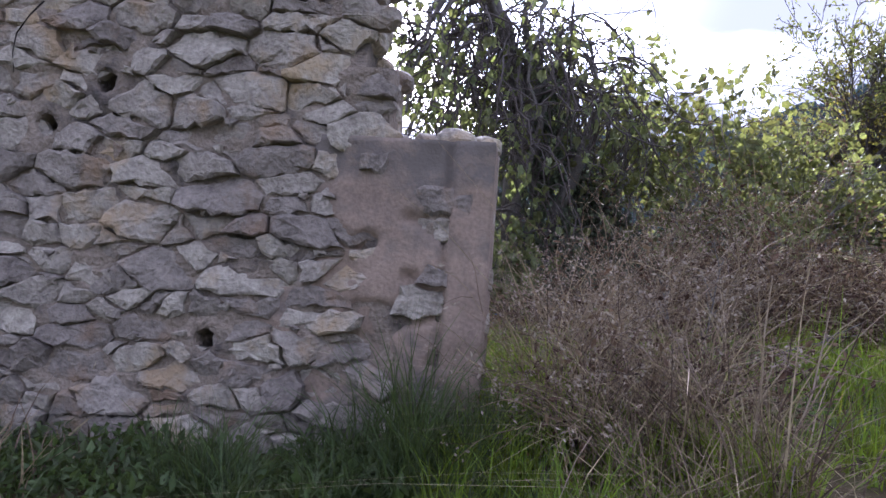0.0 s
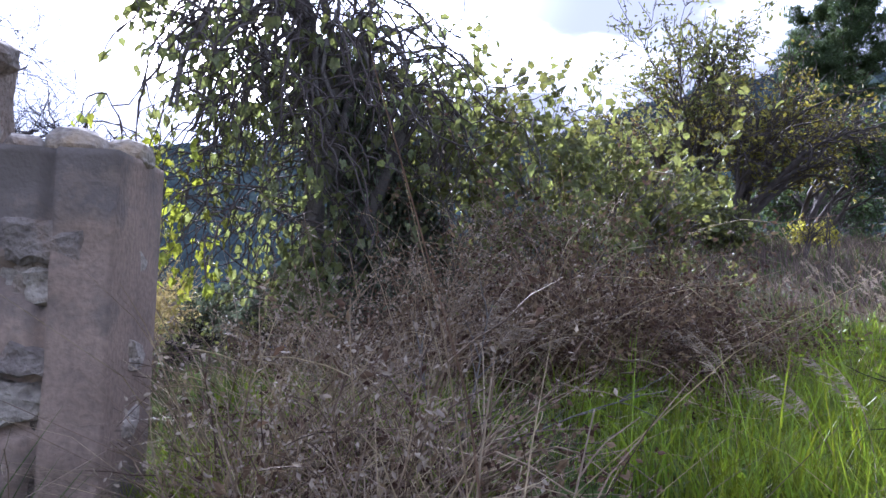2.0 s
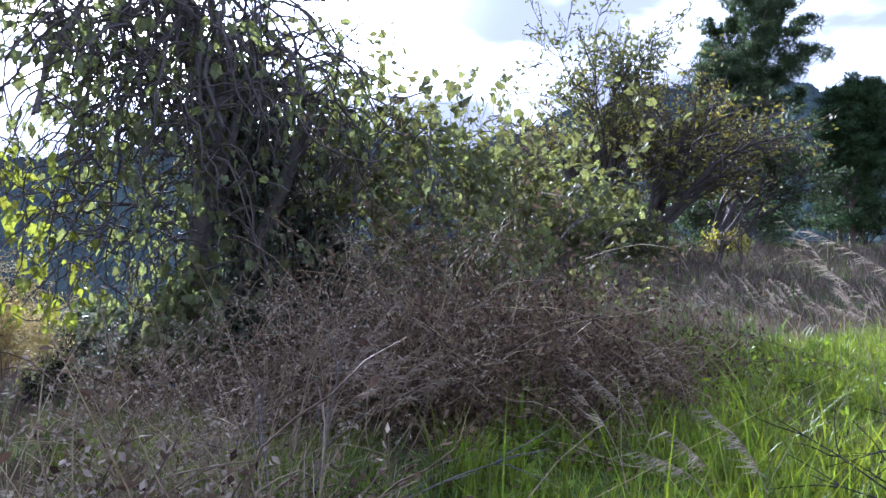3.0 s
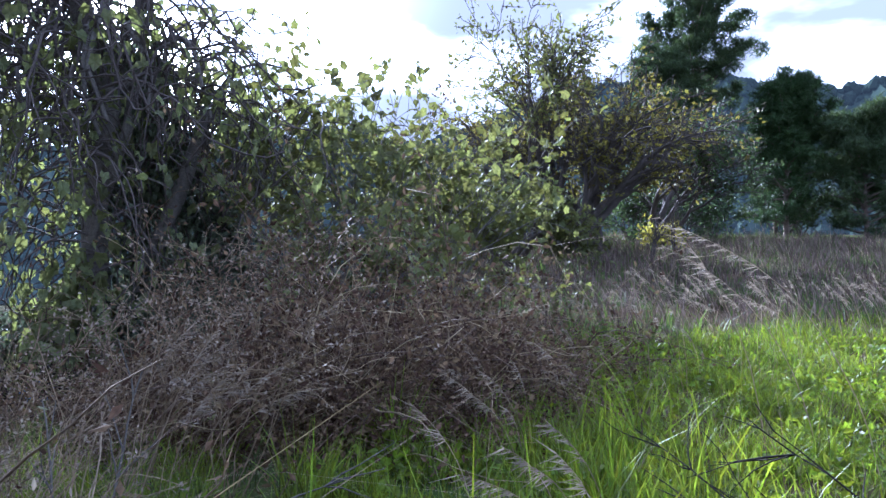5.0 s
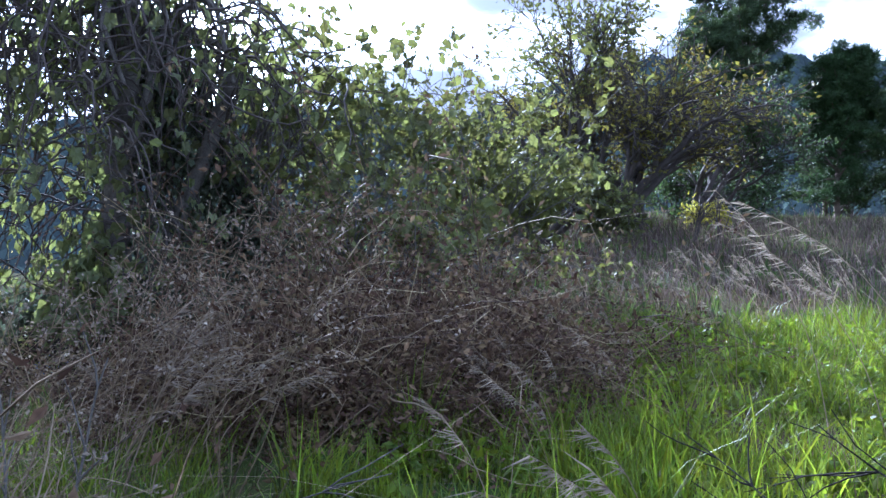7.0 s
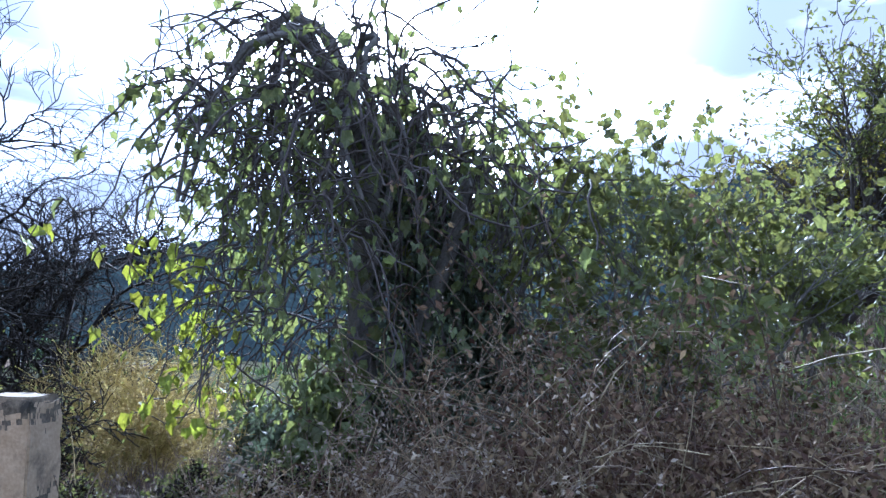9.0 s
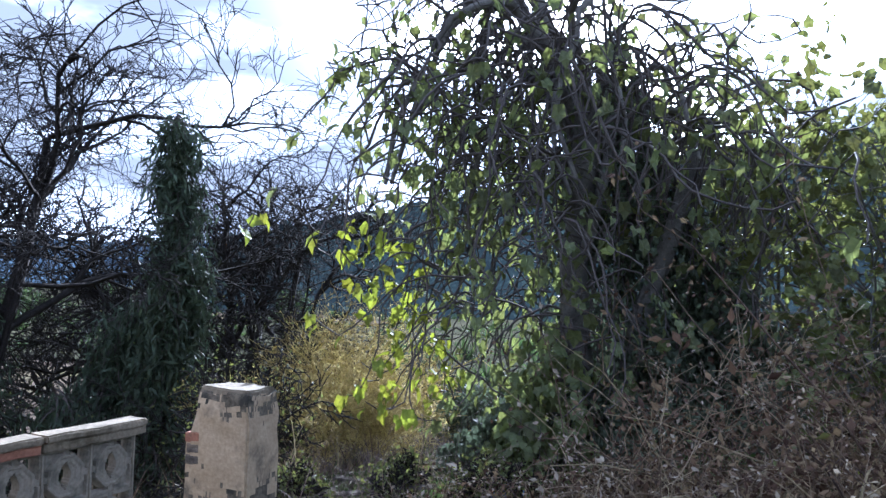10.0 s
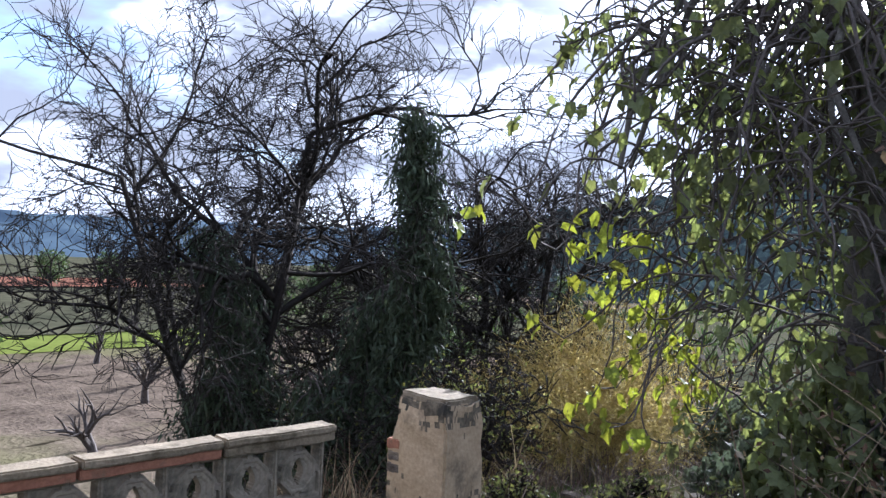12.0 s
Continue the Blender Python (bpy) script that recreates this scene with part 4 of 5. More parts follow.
def make_fig():
    rng = np.random.default_rng(4)
    at = np.array((0.34, 11.2, ground_at(0.34, 11.2)))
    ob = thing("fig_tree", at, "old fig tree with arching hanging branches and thinning leaves", "tree")
    tips = []
    for x, y, lean, r in ((0.0, 0.0, (0.0, 0.02), 0.17), (0.22, 0.15, (0.12, 0.05), 0.12), (-0.25, -0.1, (-0.12, -0.06), 0.075)):
        trunk = Tubes(8)
        trunk.add(bend((x, y, -0.2), (*lean, 1), 3.1, 8, 0.09, 0, rng), r, r * 0.6)
        place("trunk", trunk.mesh("trunk"), M_BARK, ob)
    limbs = [(-2.95, 1.65, 4.7, 3.0, 0.10), (-2.5, 1.75, 4.5, 2.4, 0.085), (-2.1, 1.65, 4.3, 2.3, 0.07), (3.0, 1.7, 4.4, 2.6, 0.065), (-1.6, 1.7, 4.1, 2.2, 0.06), (-1.2, 1.5, 3.8, 2.4, 0.055)]
    for k in range(10):
        az = k * 2 * math.pi / 10 + rng.uniform(-0.2, 0.2)
        left = 0.5 - 0.5 * math.cos(az)
        limbs.append((az, rng.uniform(1.0, 1.4) + 0.4 * left, rng.uniform(2.9, 3.4) + 1.0 * left, rng.uniform(1.9, 2.6), 0.05))
    for az, reach, peak, end, r in limbs:
        line = arch(az, reach, peak, end, rng.uniform(1.9, 2.7), rng)
        limb, hang = Tubes(7), Tubes(4)
        limb.add(line, r, 0.012 + r * 0.12)
        for c in range(11):
            i0 = rng.integers(4, len(line) - 1)
            out = line[i0] - np.array((0.0, 0.0, line[i0][2]))
            d = out / (np.linalg.norm(out) + 0.1) * 0.8 + rng.normal(0, 0.7, 3) + np.array((0, 0, 0.75))
            b = hanging(line[i0], d, rng.uniform(0.8, 2.9), rng)
            b = trimmed(b, 0.2)
            if len(b) < 4:
                continue
            hang.add(b, 0.017, 0.007)
            tips.append(b)
            for _ in range(5):
                j = rng.integers(2, len(b))
                d2 = rng.normal(0, 0.7, 3) + np.array((0, 0, 0.1))
                b2 = hanging(b[j], d2, rng.uniform(0.35, 1.0), rng, 6)
                b2 = trimmed(b2, 0.15)
                if len(b2) < 3:
                    continue
                hang.add(b2, 0.009, 0.0045)
                tips.append(b2)
        arm = place("limb", limb.mesh("limb"), M_BARK, ob)
        place("hanging_branch", hang.mesh("hanging_branch"), M_BARK_DARK, arm)["kind"] = "stuff"
    # a low skirt of branches on the slope side, down to the weeds
    skirt = Tubes(4)
    for _ in range(150):
        p = np.array((rng.uniform(-1.35, 0.4), rng.uniform(-1.5, 0.6), rng.uniform(0.9, 2.9)))
        b = hanging(p, (rng.normal(-0.3, 0.5), rng.normal(-0.2, 0.5), 0.5), rng.uniform(0.9, 2.2), rng)
        b = trimmed(b, 0.15)
        if len(b) < 4:
            continue
        skirt.add(b, 0.011, 0.005)
        tips += [b, b[len(b) // 2 - 1:], b[len(b) // 2 - 1:]]
    place("skirt_branch", skirt.mesh("skirt_branch"), M_BARK_DARK, ob)["kind"] = "stuff"
    hang = Tubes(4)
    # thin whips standing above the crown on the hill side
    for _ in range(40):
        p = np.array((rng.uniform(0.5, 1.75), rng.uniform(-0.6, 0.9), 0.0))
        p[2] = 2.7 - 0.75 * (p[0] - 0.5) + rng.uniform(-0.4, 0.1)
        b = bend(p, (rng.uniform(0.1, 0.7), rng.normal(0, 0.2), 1), rng.uniform(0.6, 1.25), 6, 0.12, -0.02, rng)
        hang.add(b, 0.013, 0.005)
        tips.append(b)
        tips.append(b[2:])
    place("whip", hang.mesh("whip"), M_BARK_DARK, ob)["kind"] = "stuff"
    spots = leaf_spots(tips, 2, 0.05, rng, 0.6)
    spots = spots[rng.random(len(spots)) < np.where(spots[:, 2] > 3.4, 0.42, np.where(spots[:, 0] > 0.2, 0.5, 0.75))]
    n = len(spots)
    size = rng.uniform(0.08, 0.17, n)
    turns = drooping_turns(n, rng)
    near = np.argsort(spots[:, 1] + 1.2 * spots[:, 0] + 0.5 * spots[:, 2])[:290]
    rest = np.setdiff1d(np.arange(n), near)
    place("foliage", scatter("foliage", FIG_V, FIG_F, spots[rest], size[rest], turns[rest]), M_FIG_LEAF, ob)["kind"] = "stuff"
    leaf = mesh_of("leaf", FIG_V, [FIG_F])
    lime = mesh_of("leaf", FIG_V, [FIG_F])
    for i in near:
        old = spots[i][0] < -0.8 and spots[i][2] < 2.0
        one = place("leaf", lime if old else leaf, M_LIME if old else M_FIG_LEAF_ONE, ob)
        one.matrix_basis = Matrix.Translation(spots[i].tolist()) @ Matrix(turns[i].tolist()).to_4x4() @ Matrix.Scale(float(size[i]), 4)


make_fig()


def ivy_curtain(at, ridge_line, strands, per, size, mat, seed, label, reach=0.22):
    """Ivy that hangs in strands from a sloping line down to the ground. ridge_line: x, y, z along the top."""
    rng = np.random.default_rng(seed)
    ob = thing("ivy", at, label, "climber")
    stems, spots = Tubes(4), []
    line = np.array(ridge_line, float)
    k = np.linspace(0, 1, len(line))
    for _ in range(strands):
        u = rng.random() ** 0.8
        top = np.array([np.interp(u, k, line[:, i]) for i in range(3)]) + rng.normal(0, 1, 3) * np.array((0.16, 0.3, 0.1))
        foot = top * np.array((1.12, 1.0, 0)) + np.array((*rng.normal(0, 0.2, 2), max(0.0, top[2] * rng.uniform(-0.2, 0.55))))
        t = np.linspace(0, 1, 9)[:, None]
        s = top + (foot - top) * t + rng.normal(0, 0.05, (9, 3))
        stems.add(s, 0.014, 0.006)
        q = rng.random(per) * 7.99
        j = q.astype(int)
        fat = reach * rng.uniform(0.5, 1.1)
        spots.append(s[j] + (s[j + 1] - s[j]) * (q - j)[:, None] + rng.normal(0, fat * 0.5, (per, 3)))
    place("stem", stems.mesh("stem"), M_BARK_DARK, ob)["kind"] = "stuff"
    spots = np.concatenate(spots)
    spots = spots[spots[:, 2] > 0.0]
    n = len(spots)
    place("foliage", scatter("foliage", LOBED_V, LOBED_F, spots, rng.uniform(*size, n), drooping_turns(n, rng)), mat, ob)["kind"] = "stuff"


ivy_curtain((0.4, 11.5, ground_at(0.4, 11.5)), ((-0.1, 0.0, 3.3), (0.1, 0.1, 3.7), (0.35, 0.1, 3.1), (0.65, 0.2, 2.4), (1.0, 0.2, 1.8), (1.5, 0.3, 1.2)), 84, 130, (0.045, 0.09), M_IVY, 8, "dark ivy smothering the fig's far side in hanging strands")


def undergrowth(name, label, at, rx, ry, hgt, n, size, mat, seed, leaf):
    """A low uneven bank of leaves on thin stems."""
    rng = np.random.default_rng(seed)
    ob = thing(name, at, label, "weeds")
    a, s = rng.uniform(0, 2 * np.pi, n), np.sqrt(rng.random(n))
    x, y = np.cos(a) * s * rx, np.sin(a) * s * ry
    top = hgt * (1 - 0.5 * s**3) * (0.7 + 0.25 * np.sin(x * 3.1 + seed) + 0.25 * np.sin(y * 4.3 + x * 2))
    base = height(at[0] + x, at[1] + y) - at[2]
    spots = np.stack([x, y, base + top * rng.uniform(0.05, 1.0, n) ** 0.7], -1)
    tubes = Tubes(3)
    for i in range(0, n, 14):
        foot = np.array((x[i], y[i], base[i] - 0.03))
        tubes.add(np.array([foot, (foot + spots[i]) / 2 + rng.normal(0, 0.04, 3), spots[i]]), 0.006, 0.003)
    place("stem", tubes.mesh("stem"), M_BARK_DARK, ob)["kind"] = "stuff"
    place("foliage", scatter("foliage", leaf[0], leaf[1], spots, rng.uniform(*size, n), drooping_turns(n, rng)), mat, ob)["kind"] = "stuff"


for x, y, rx, ry, hgt, n, seed in ((0.3, 10.7, 1.2, 0.7, 0.8, 2600, 9), (1.5, 11.6, 1.0, 0.9, 1.5, 3600, 10), (-0.5, 12.4, 1.2, 0.8, 1.1, 2600, 11), (2.6, 12.6, 1.2, 0.8, 1.3, 3000, 12)):
    undergrowth("nettle_bank", "dark ivy and nettles round the fig foot", (x, y, ground_at(x, y)), rx, ry, hgt, n, (0.05, 0.10), M_IVY, seed, LOBED)
undergrowth("leafy_weed", "fresh green broad-leaved weed under the fig", (0.25, 9.9, ground_at(0.25, 9.9)), 0.5, 0.4, 1.25, 420, (0.09, 0.17), M_FIG_LEAF, 13, LOBED)

SHRUB_SPEC = ((5, 0.6, 0.6, 0.12, 0.0, 6), (4, 0.7, 0.6, 0.15, 0.02, 5), (0, 0, 0, 0.15, 0.05, 4))
rng0 = np.random.default_rng(2)
for x, y, hgt, sp, per, seed in ((2.75, 11.6, 2.8, 0.5, 5, 31), (3.6, 12.4, 2.7, 0.7, 5, 32), (4.5, 12.9, 2.3, 0.7, 5, 33), (2.0, 12.7, 3.3, 0.4, 5, 34), (5.3, 13.6, 1.6, 0.8, 5, 35), (3.1, 10.6, 1.5, 0.8, 4, 36)):
    tree("fig_shrub", "young fig thicket with pale green backlit leaves", "shrub", (x, y, ground_at(x, y)), fan(8, sp, hgt * 0.55, hgt * 0.8, 0.03, rng0), SHRUB_SPEC, M_BARK, FIG, M_SHRUB, per, (0.09, 0.17), 0.07, 4, seed, tilt=0.9, crown="foliage", low=0.3, group="young figs")

# autumn trees on the far side of the grass
TREE_SPEC = ((6, 0.55, 0.55, 0.10, 0.0, 8), (6, 0.65, 0.55, 0.14, 0.02, 6), (5, 0.7, 0.55, 0.16, 0.02, 5), (0, 0, 0, 0.2, 0.03, 4))
for x, y, hgt, n, seed, mat, per, lab in (
    (9.3, 21.0, 6.3, 9, 41, M_AUTUMN, 3, "spreading almond tree in thin yellowing leaf"),
    (8.2, 20.6, 5.2, 2, 42, M_SHRUB, 7, "tall slender sapling with airy leaf"),
    (10.8, 21.8, 5.2, 6, 43, M_AUTUMN, 3, "brown-leaved tree behind the almond"),
    (13.5, 24.0, 5.0, 5, 44, M_NEEDLE, 5, "dark evergreen oak below the pine"),
    (7.2, 18.5, 2.4, 5, 45, M_SHRUB, 6, "low green bush beside the almond"),
):
    r2 = np.random.default_rng(seed)
    tree("tree", lab, "tree", (x, y, ground_at(x, y)), fan(n, 0.75 if n > 2 else 0.15, hgt * (0.45 if n > 2 else 0.62), hgt * (0.6 if n > 2 else 0.72), 0.15 if n > 2 else 0.08, r2), TREE_SPEC, M_BARK_DARK, LEAF, mat, per, (0.10, 0.19), 0.07, 5, seed, crown="foliage", low=0.2, least=0.011)
for x, y in ((11.3, 19.9), (12.4, 20.6)):
    tree("sapling", "bare thin sapling in the dry grass", "tree", (x, y, ground_at(x, y)), fan(4, 0.5, 0.8, 1.3, 0.03, rng0), SHRUB_SPEC, M_BARK_DARK, sides=4, seed=int(x * 10))
tree("yellow_bush", "low bush with yellow autumn leaves", "shrub", (13.6, 23.4, ground_at(13.6, 23.4)), fan(8, 1.0, 0.5, 0.8, 0.03, rng0), SHRUB_SPEC, M_BARK_DARK, LEAF, M_YELLOW, 6, (0.1, 0.18), 0.08, 4, 46, crown="foliage")


for x, y, hgt, seed in ((11.5, 27, 2.2, 411), (14.5, 27.5, 2.6, 412), (17.0, 28.5, 2.4, 413), (19.6, 30.5, 2.2, 414), (23.5, 31.5, 2.4, 415), (25.5, 33, 3.0, 416), (7.5, 25, 2.4, 417), (28.0, 31, 3.2, 418), (9.8, 25.5, 2.6, 419)):
    r2 = np.random.default_rng(seed)
    tree("evergreen_bush", "dark evergreen bush at the edge of the heath", "shrub", (x, y, ground_at(x, y)), fan(8, 0.9, hgt * 0.5, hgt * 0.7, 0.05, r2), SHRUB_SPEC, M_BARK_DARK, LEAF, M_NEEDLE, 14, (0.10, 0.2), 0.12, 4, seed, crown="foliage", low=0.1, group="heath edge bushes")
# pines
def pine(at, hgt, bare, width, seed, mat, label, tufts=26, lean=0.0):
    rng = np.random.default_rng(seed)
    at = np.array(at, float)
    ob = thing("pine_tree", at, label, "tree")
    tubes = Tubes(7)
    line = bend((0, 0, -0.3), (lean, 0, 1), hgt, 14, 0.03, 0, rng)
    tubes.add(line, hgt * 0.02, hgt * 0.004)
    clumps = []
    n = 66
    for i in range(n):
        k = bare + (1 - bare) * (i / (n - 1)) ** 0.8
        j = min(int(k * 14), 13)
        p = line[j] + (line[j + 1] - line[j]) * (k * 14 - j)
        a = i * 2.4 + rng.uniform(-0.5, 0.5)
        u = (k - bare) / (1 - bare)
        reach = width * (0.5 + 0.55 * math.sin(math.pi * min(1, u * 0.62 + 0.05))) * rng.uniform(0.6, 1.1) * (1 - 0.5 * u**8)
        b = bend(p, (math.cos(a), math.sin(a), 0.1 + 0.6 * u), reach, 6, 0.12, -0.04, rng)
        tubes.add(b, 0.055 * (1.2 - u), 0.014)
        for m in ((2, 3, 4, 5, 6, 6) if u > 0.4 else (4, 6)):
            clumps.append((b[m] + rng.normal(0, 0.14, 3), rng.uniform(0.3, 0.62)))
    place("trunk", tubes.mesh("trunk"), M_PINE_BARK, ob)
    tv, tf = needle_tuft(9, rng)
    spots, sizes = [], []
    for c, r in clumps:
        d = rng.normal(0, 1, (tufts, 3))
        d /= np.linalg.norm(d, axis=1, keepdims=True)
        spots.append(c + d * r * np.array([1, 1, 0.5]) * rng.uniform(0.2, 1.0, (tufts, 1)))
        sizes.append(rng.uniform(0.2, 0.36, tufts))
    spots, sizes = np.concatenate(spots), np.concatenate(sizes)
    place("foliage", scatter("foliage", tv, tf, spots, sizes, random_turns(len(spots), rng, 0.6)), mat, ob)["kind"] = "stuff"


pine((20.9, 33.0, ground_at(20.9, 33.0)), 11.2, 0.3, 2.7, 51, M_NEEDLE, "tall dark umbrella-topped pine with bare lower trunk", 26)
pine((22.6, 30.0, ground_at(22.6, 30.0)), 6.4, 0.12, 1.7, 52, M_NEEDLE_LIGHT, "smaller green pine beside the tall one", 22)
pine((18.2, 32.5, ground_at(18.2, 32.5)), 7.8, 0.25, 1.5, 53, M_NEEDLE, "dark pine in front of the tall one", 22)
pine((16.6, 31.0, ground_at(16.6, 31.0)), 5.6, 0.2, 1.3, 55, M_NEEDLE, "low dark pine behind the almond", 20)
pine((24.6, 33.5, ground_at(24.6, 33.5)), 6.2, 0.15, 1.6, 56, M_NEEDLE, "dark pine behind the field edge", 20)
pine((25.5, 29.0, ground_at(25.5, 29.0)), 5.0, 0.1, 2.0, 54, M_NEEDLE, "low dark pine at the field edge", 20)

# bare trees over the slope
BARE_SPEC = ((10, 0.95, 0.55, 0.13, 0.0, 9), (8, 0.85, 0.55, 0.26, 0.0, 7), (7, 0.85, 0.52, 0.32, 0.0, 5), (6, 0.8, 0.5, 0.34, 0.0, 4), (0, 0, 0, 0.32, 0, 3))
TALL_SPEC = ((7, 0.85, 0.42, 0.05, 0.0, 9),) + BARE_SPEC[1:]
for x, y, hgt, n, seed, lab in (
    (-7.4, 10.2, 8.0, 3, 61, "big leafless almond tree with dense black twigs"),
    (-8.6, 16.2, 8.4, 2, 62, "leafless tree with crooked upright limbs"),
    (-5.9, 14.6, 9.4, 2, 63, "leafless dense thorny tree"),
):
    r2 = np.random.default_rng(seed)
    limbs = [((0.02, 0.0, 1), 6.4, 0.13), ((0.16, 0.12, 1), 5.6, 0.085), ((-0.16, -0.1, 1), 5.8, 0.085), ((-0.2, -0.25, 1), 5.2, 0.07)] if seed == 61 else None
    tree("bare_tree", lab, "tree", (x, y, ground_at(x, y)), limbs or fan(n, 0.32, hgt * 0.58, hgt * 0.7, 0.18, r2), TALL_SPEC if seed != 62 else BARE_SPEC, M_TWIG, sides=3, seed=seed, least=0.006, group="bare trees on the slope")
THICKET = ((6, 0.6, 0.6, 0.16, 0.0, 6), (6, 0.8, 0.55, 0.26, 0.0, 5), (5, 0.8, 0.5, 0.28, 0.0, 4), (0, 0, 0, 0.28, 0.0, 3))
for x, y, hgt, seed in ((-5.0, 12.6, 3.0, 71), (-4.7, 11.7, 2.4, 72), (-6.0, 13.6, 3.0, 73), (-5.2, 14.8, 2.8, 74), (-2.5, 9.6, 0.9, 75), (-0.6, 9.5, 0.32, 78), (-1.4, 9.0, 0.3, 79), (0.2, 9.3, 0.35, 80), (-6.8, 12.8, 2.2, 77)):
    r2 = np.random.default_rng(seed)
    tree("thorn_thicket", "leafless tangled thorn bush with a few green leaves", "shrub", (x, y, ground_at(x, y)), fan(7, 0.9, hgt * 0.6, hgt * 0.9, 0.03, r2), THICKET, M_TWIG, LEAF, M_SHRUB, 1, (0.03, 0.06), 0.05, 4, seed, crown="foliage", group="thorn thicket", least=0.006)


def cypress(at, stems, label, seed, count):
    """A dark drooping evergreen: hanging sprays on several leaning stems."""
    rng = np.random.default_rng(seed)
    at = np.array(at, float)
    ob = thing("cypress", at, label, "tree")
    tubes, spots, ways = Tubes(6), [], []
    for (dx, dy), hgt, rad in stems:
        line = bend((dx, dy, -0.2), (rng.normal(0, 0.09), rng.normal(0, 0.09), 1), hgt, 10, 0.08, 0, rng)
        tubes.add(line, 0.07, 0.012)
        for _ in range(int(count * hgt)):
            k = rng.uniform(0.05, 1.0)
            j = min(int(k * 10), 9)
            p = line[j] + (line[j + 1] - line[j]) * (k * 10 - j)
            a = rng.uniform(0, 2 * math.pi)
            reach = rad * (1 - k * 0.8) * rng.uniform(0.3, 1.3) * (1 + 0.3 * math.sin(9 * k + a))
            b = bend(p, (math.cos(a), math.sin(a), 0.1), reach + 0.15, 5, 0.1, 0.28, rng)
            tubes.add(b, 0.012, 0.004)
            for m in (2, 3, 4, 5):
                for _ in range(9):
                    spots.append(b[m] + rng.normal(0, 0.09, 3) + np.array((0, 0, -0.08)))
    place("framework", tubes.mesh("framework"), M_BARK_DARK, ob)
    spots = np.array(spots)
    n = len(spots)
    v = np.array([(0, 0, 0), (0.1, 0.02, -0.4), (0, 0, -1.0), (-0.1, -0.02, -0.4)], float)
    place("foliage", scatter("foliage", v, LEAF_F, spots, rng.uniform(0.05, 0.19, n), random_turns(n, rng, 0.3)), M_CYPRESS, ob)["kind"] = "stuff"


cypress((-5.7, 10.3, ground_at(-5.7, 10.3)), (((0, 0), 3.6, 1.2), ((-0.7, -0.3), 4.3, 1.0), ((-1.3, -0.5), 2.4, 1.5), ((0.7, 0.3), 2.6, 0.9)), "dark weeping evergreen with hanging sprays", 81, 70)
cypress((-5.0, 10.9, ground_at(-5.0, 10.9)), (((-0.1, 0), 5.5, 0.30), ((0.3, -0.1), 3.9, 0.5), ((-0.35, 0.1), 3.3, 0.6)), "narrow dark column of ivy-hung evergreen", 82, 80)


# ochre broom at the slope's edge
for x, y, hgt, seed in ((-2.9, 12.2, 2.3, 91), (-3.8, 13.1, 2.7, 92), (-2.2, 11.2, 1.3, 93)):
    r2 = np.random.default_rng(seed)
    tree("broom_bush", "feathery ochre-yellow dying broom bush", "shrub", (x, y, ground_at(x, y)), fan(12, 0.8, hgt * 0.5, hgt * 0.72, 0.02, r2), THICKET, M_OCHRE, LEAF, M_OCHRE, 4, (0.014, 0.035), 0.05, 3, seed, crown="foliage", group="broom bushes", least=0.004)


# ---- grass, brush and reeds ----
def spread_grass(name, label, mat, region, n, hgt, width, lean, seed, wind=(0.0, 0.0), segs=3, clump=0.0):
    """region(x, y) gives the chance of a blade in its box x0, x1, y0, y1."""
    rng = np.random.default_rng(seed)
    (x0, x1, y0, y1), chance = region
    x, y = rng.uniform(x0, x1, n), rng.uniform(y0, y1, n)
    keep = rng.random(n) < chance(x, y)
    x, y = x[keep], y[keep]
    if clump:
        x = x + clump * np.sin(y * 5.1 + x * 2.2)
        y = y + clump * np.sin(x * 4.7 - y * 1.9)
    m = len(x)
    roots = np.stack([x, y, height(x, y) - 0.02], -1)
    patch = np.clip(0.75 + 0.45 * np.sin(x * 2.3 + 1) * np.sin(y * 1.9) + 0.35 * np.sin(x * 6.1 + y * 5.3) + 0.4 * np.sin(x * 11.3 - y * 3.7) * np.sin(y * 9.1 + x * 4.1), 0.15, 1.9)
    h = rng.uniform(*hgt, m) * patch
    leans = rng.normal(0, lean, (m, 2)) + np.array(wind)
    ob = place(name, blades(name, roots, h, rng.uniform(*width, m), leans, rng, segs), mat)
    return tagged(ob, label, "grass", kind="stuff")


def soft(v, a, b):
    return smoothstep((v - a) / (b - a))


def lush(x, y):
    """The bright grass: right of a slanting edge, out to the reeds."""
    edge = np.interp(y, (3, 4, 4.8, 6, 7, 8.5, 10), (1.9, 1.98, 2.05, 2.2, 2.6, 3.7, 4.4)) + 0.12 * np.sin(y * 3.1)
    return soft(x, edge, edge + 0.3) * (1 - soft(y - 0.15 * x, 9.0, 10.5))


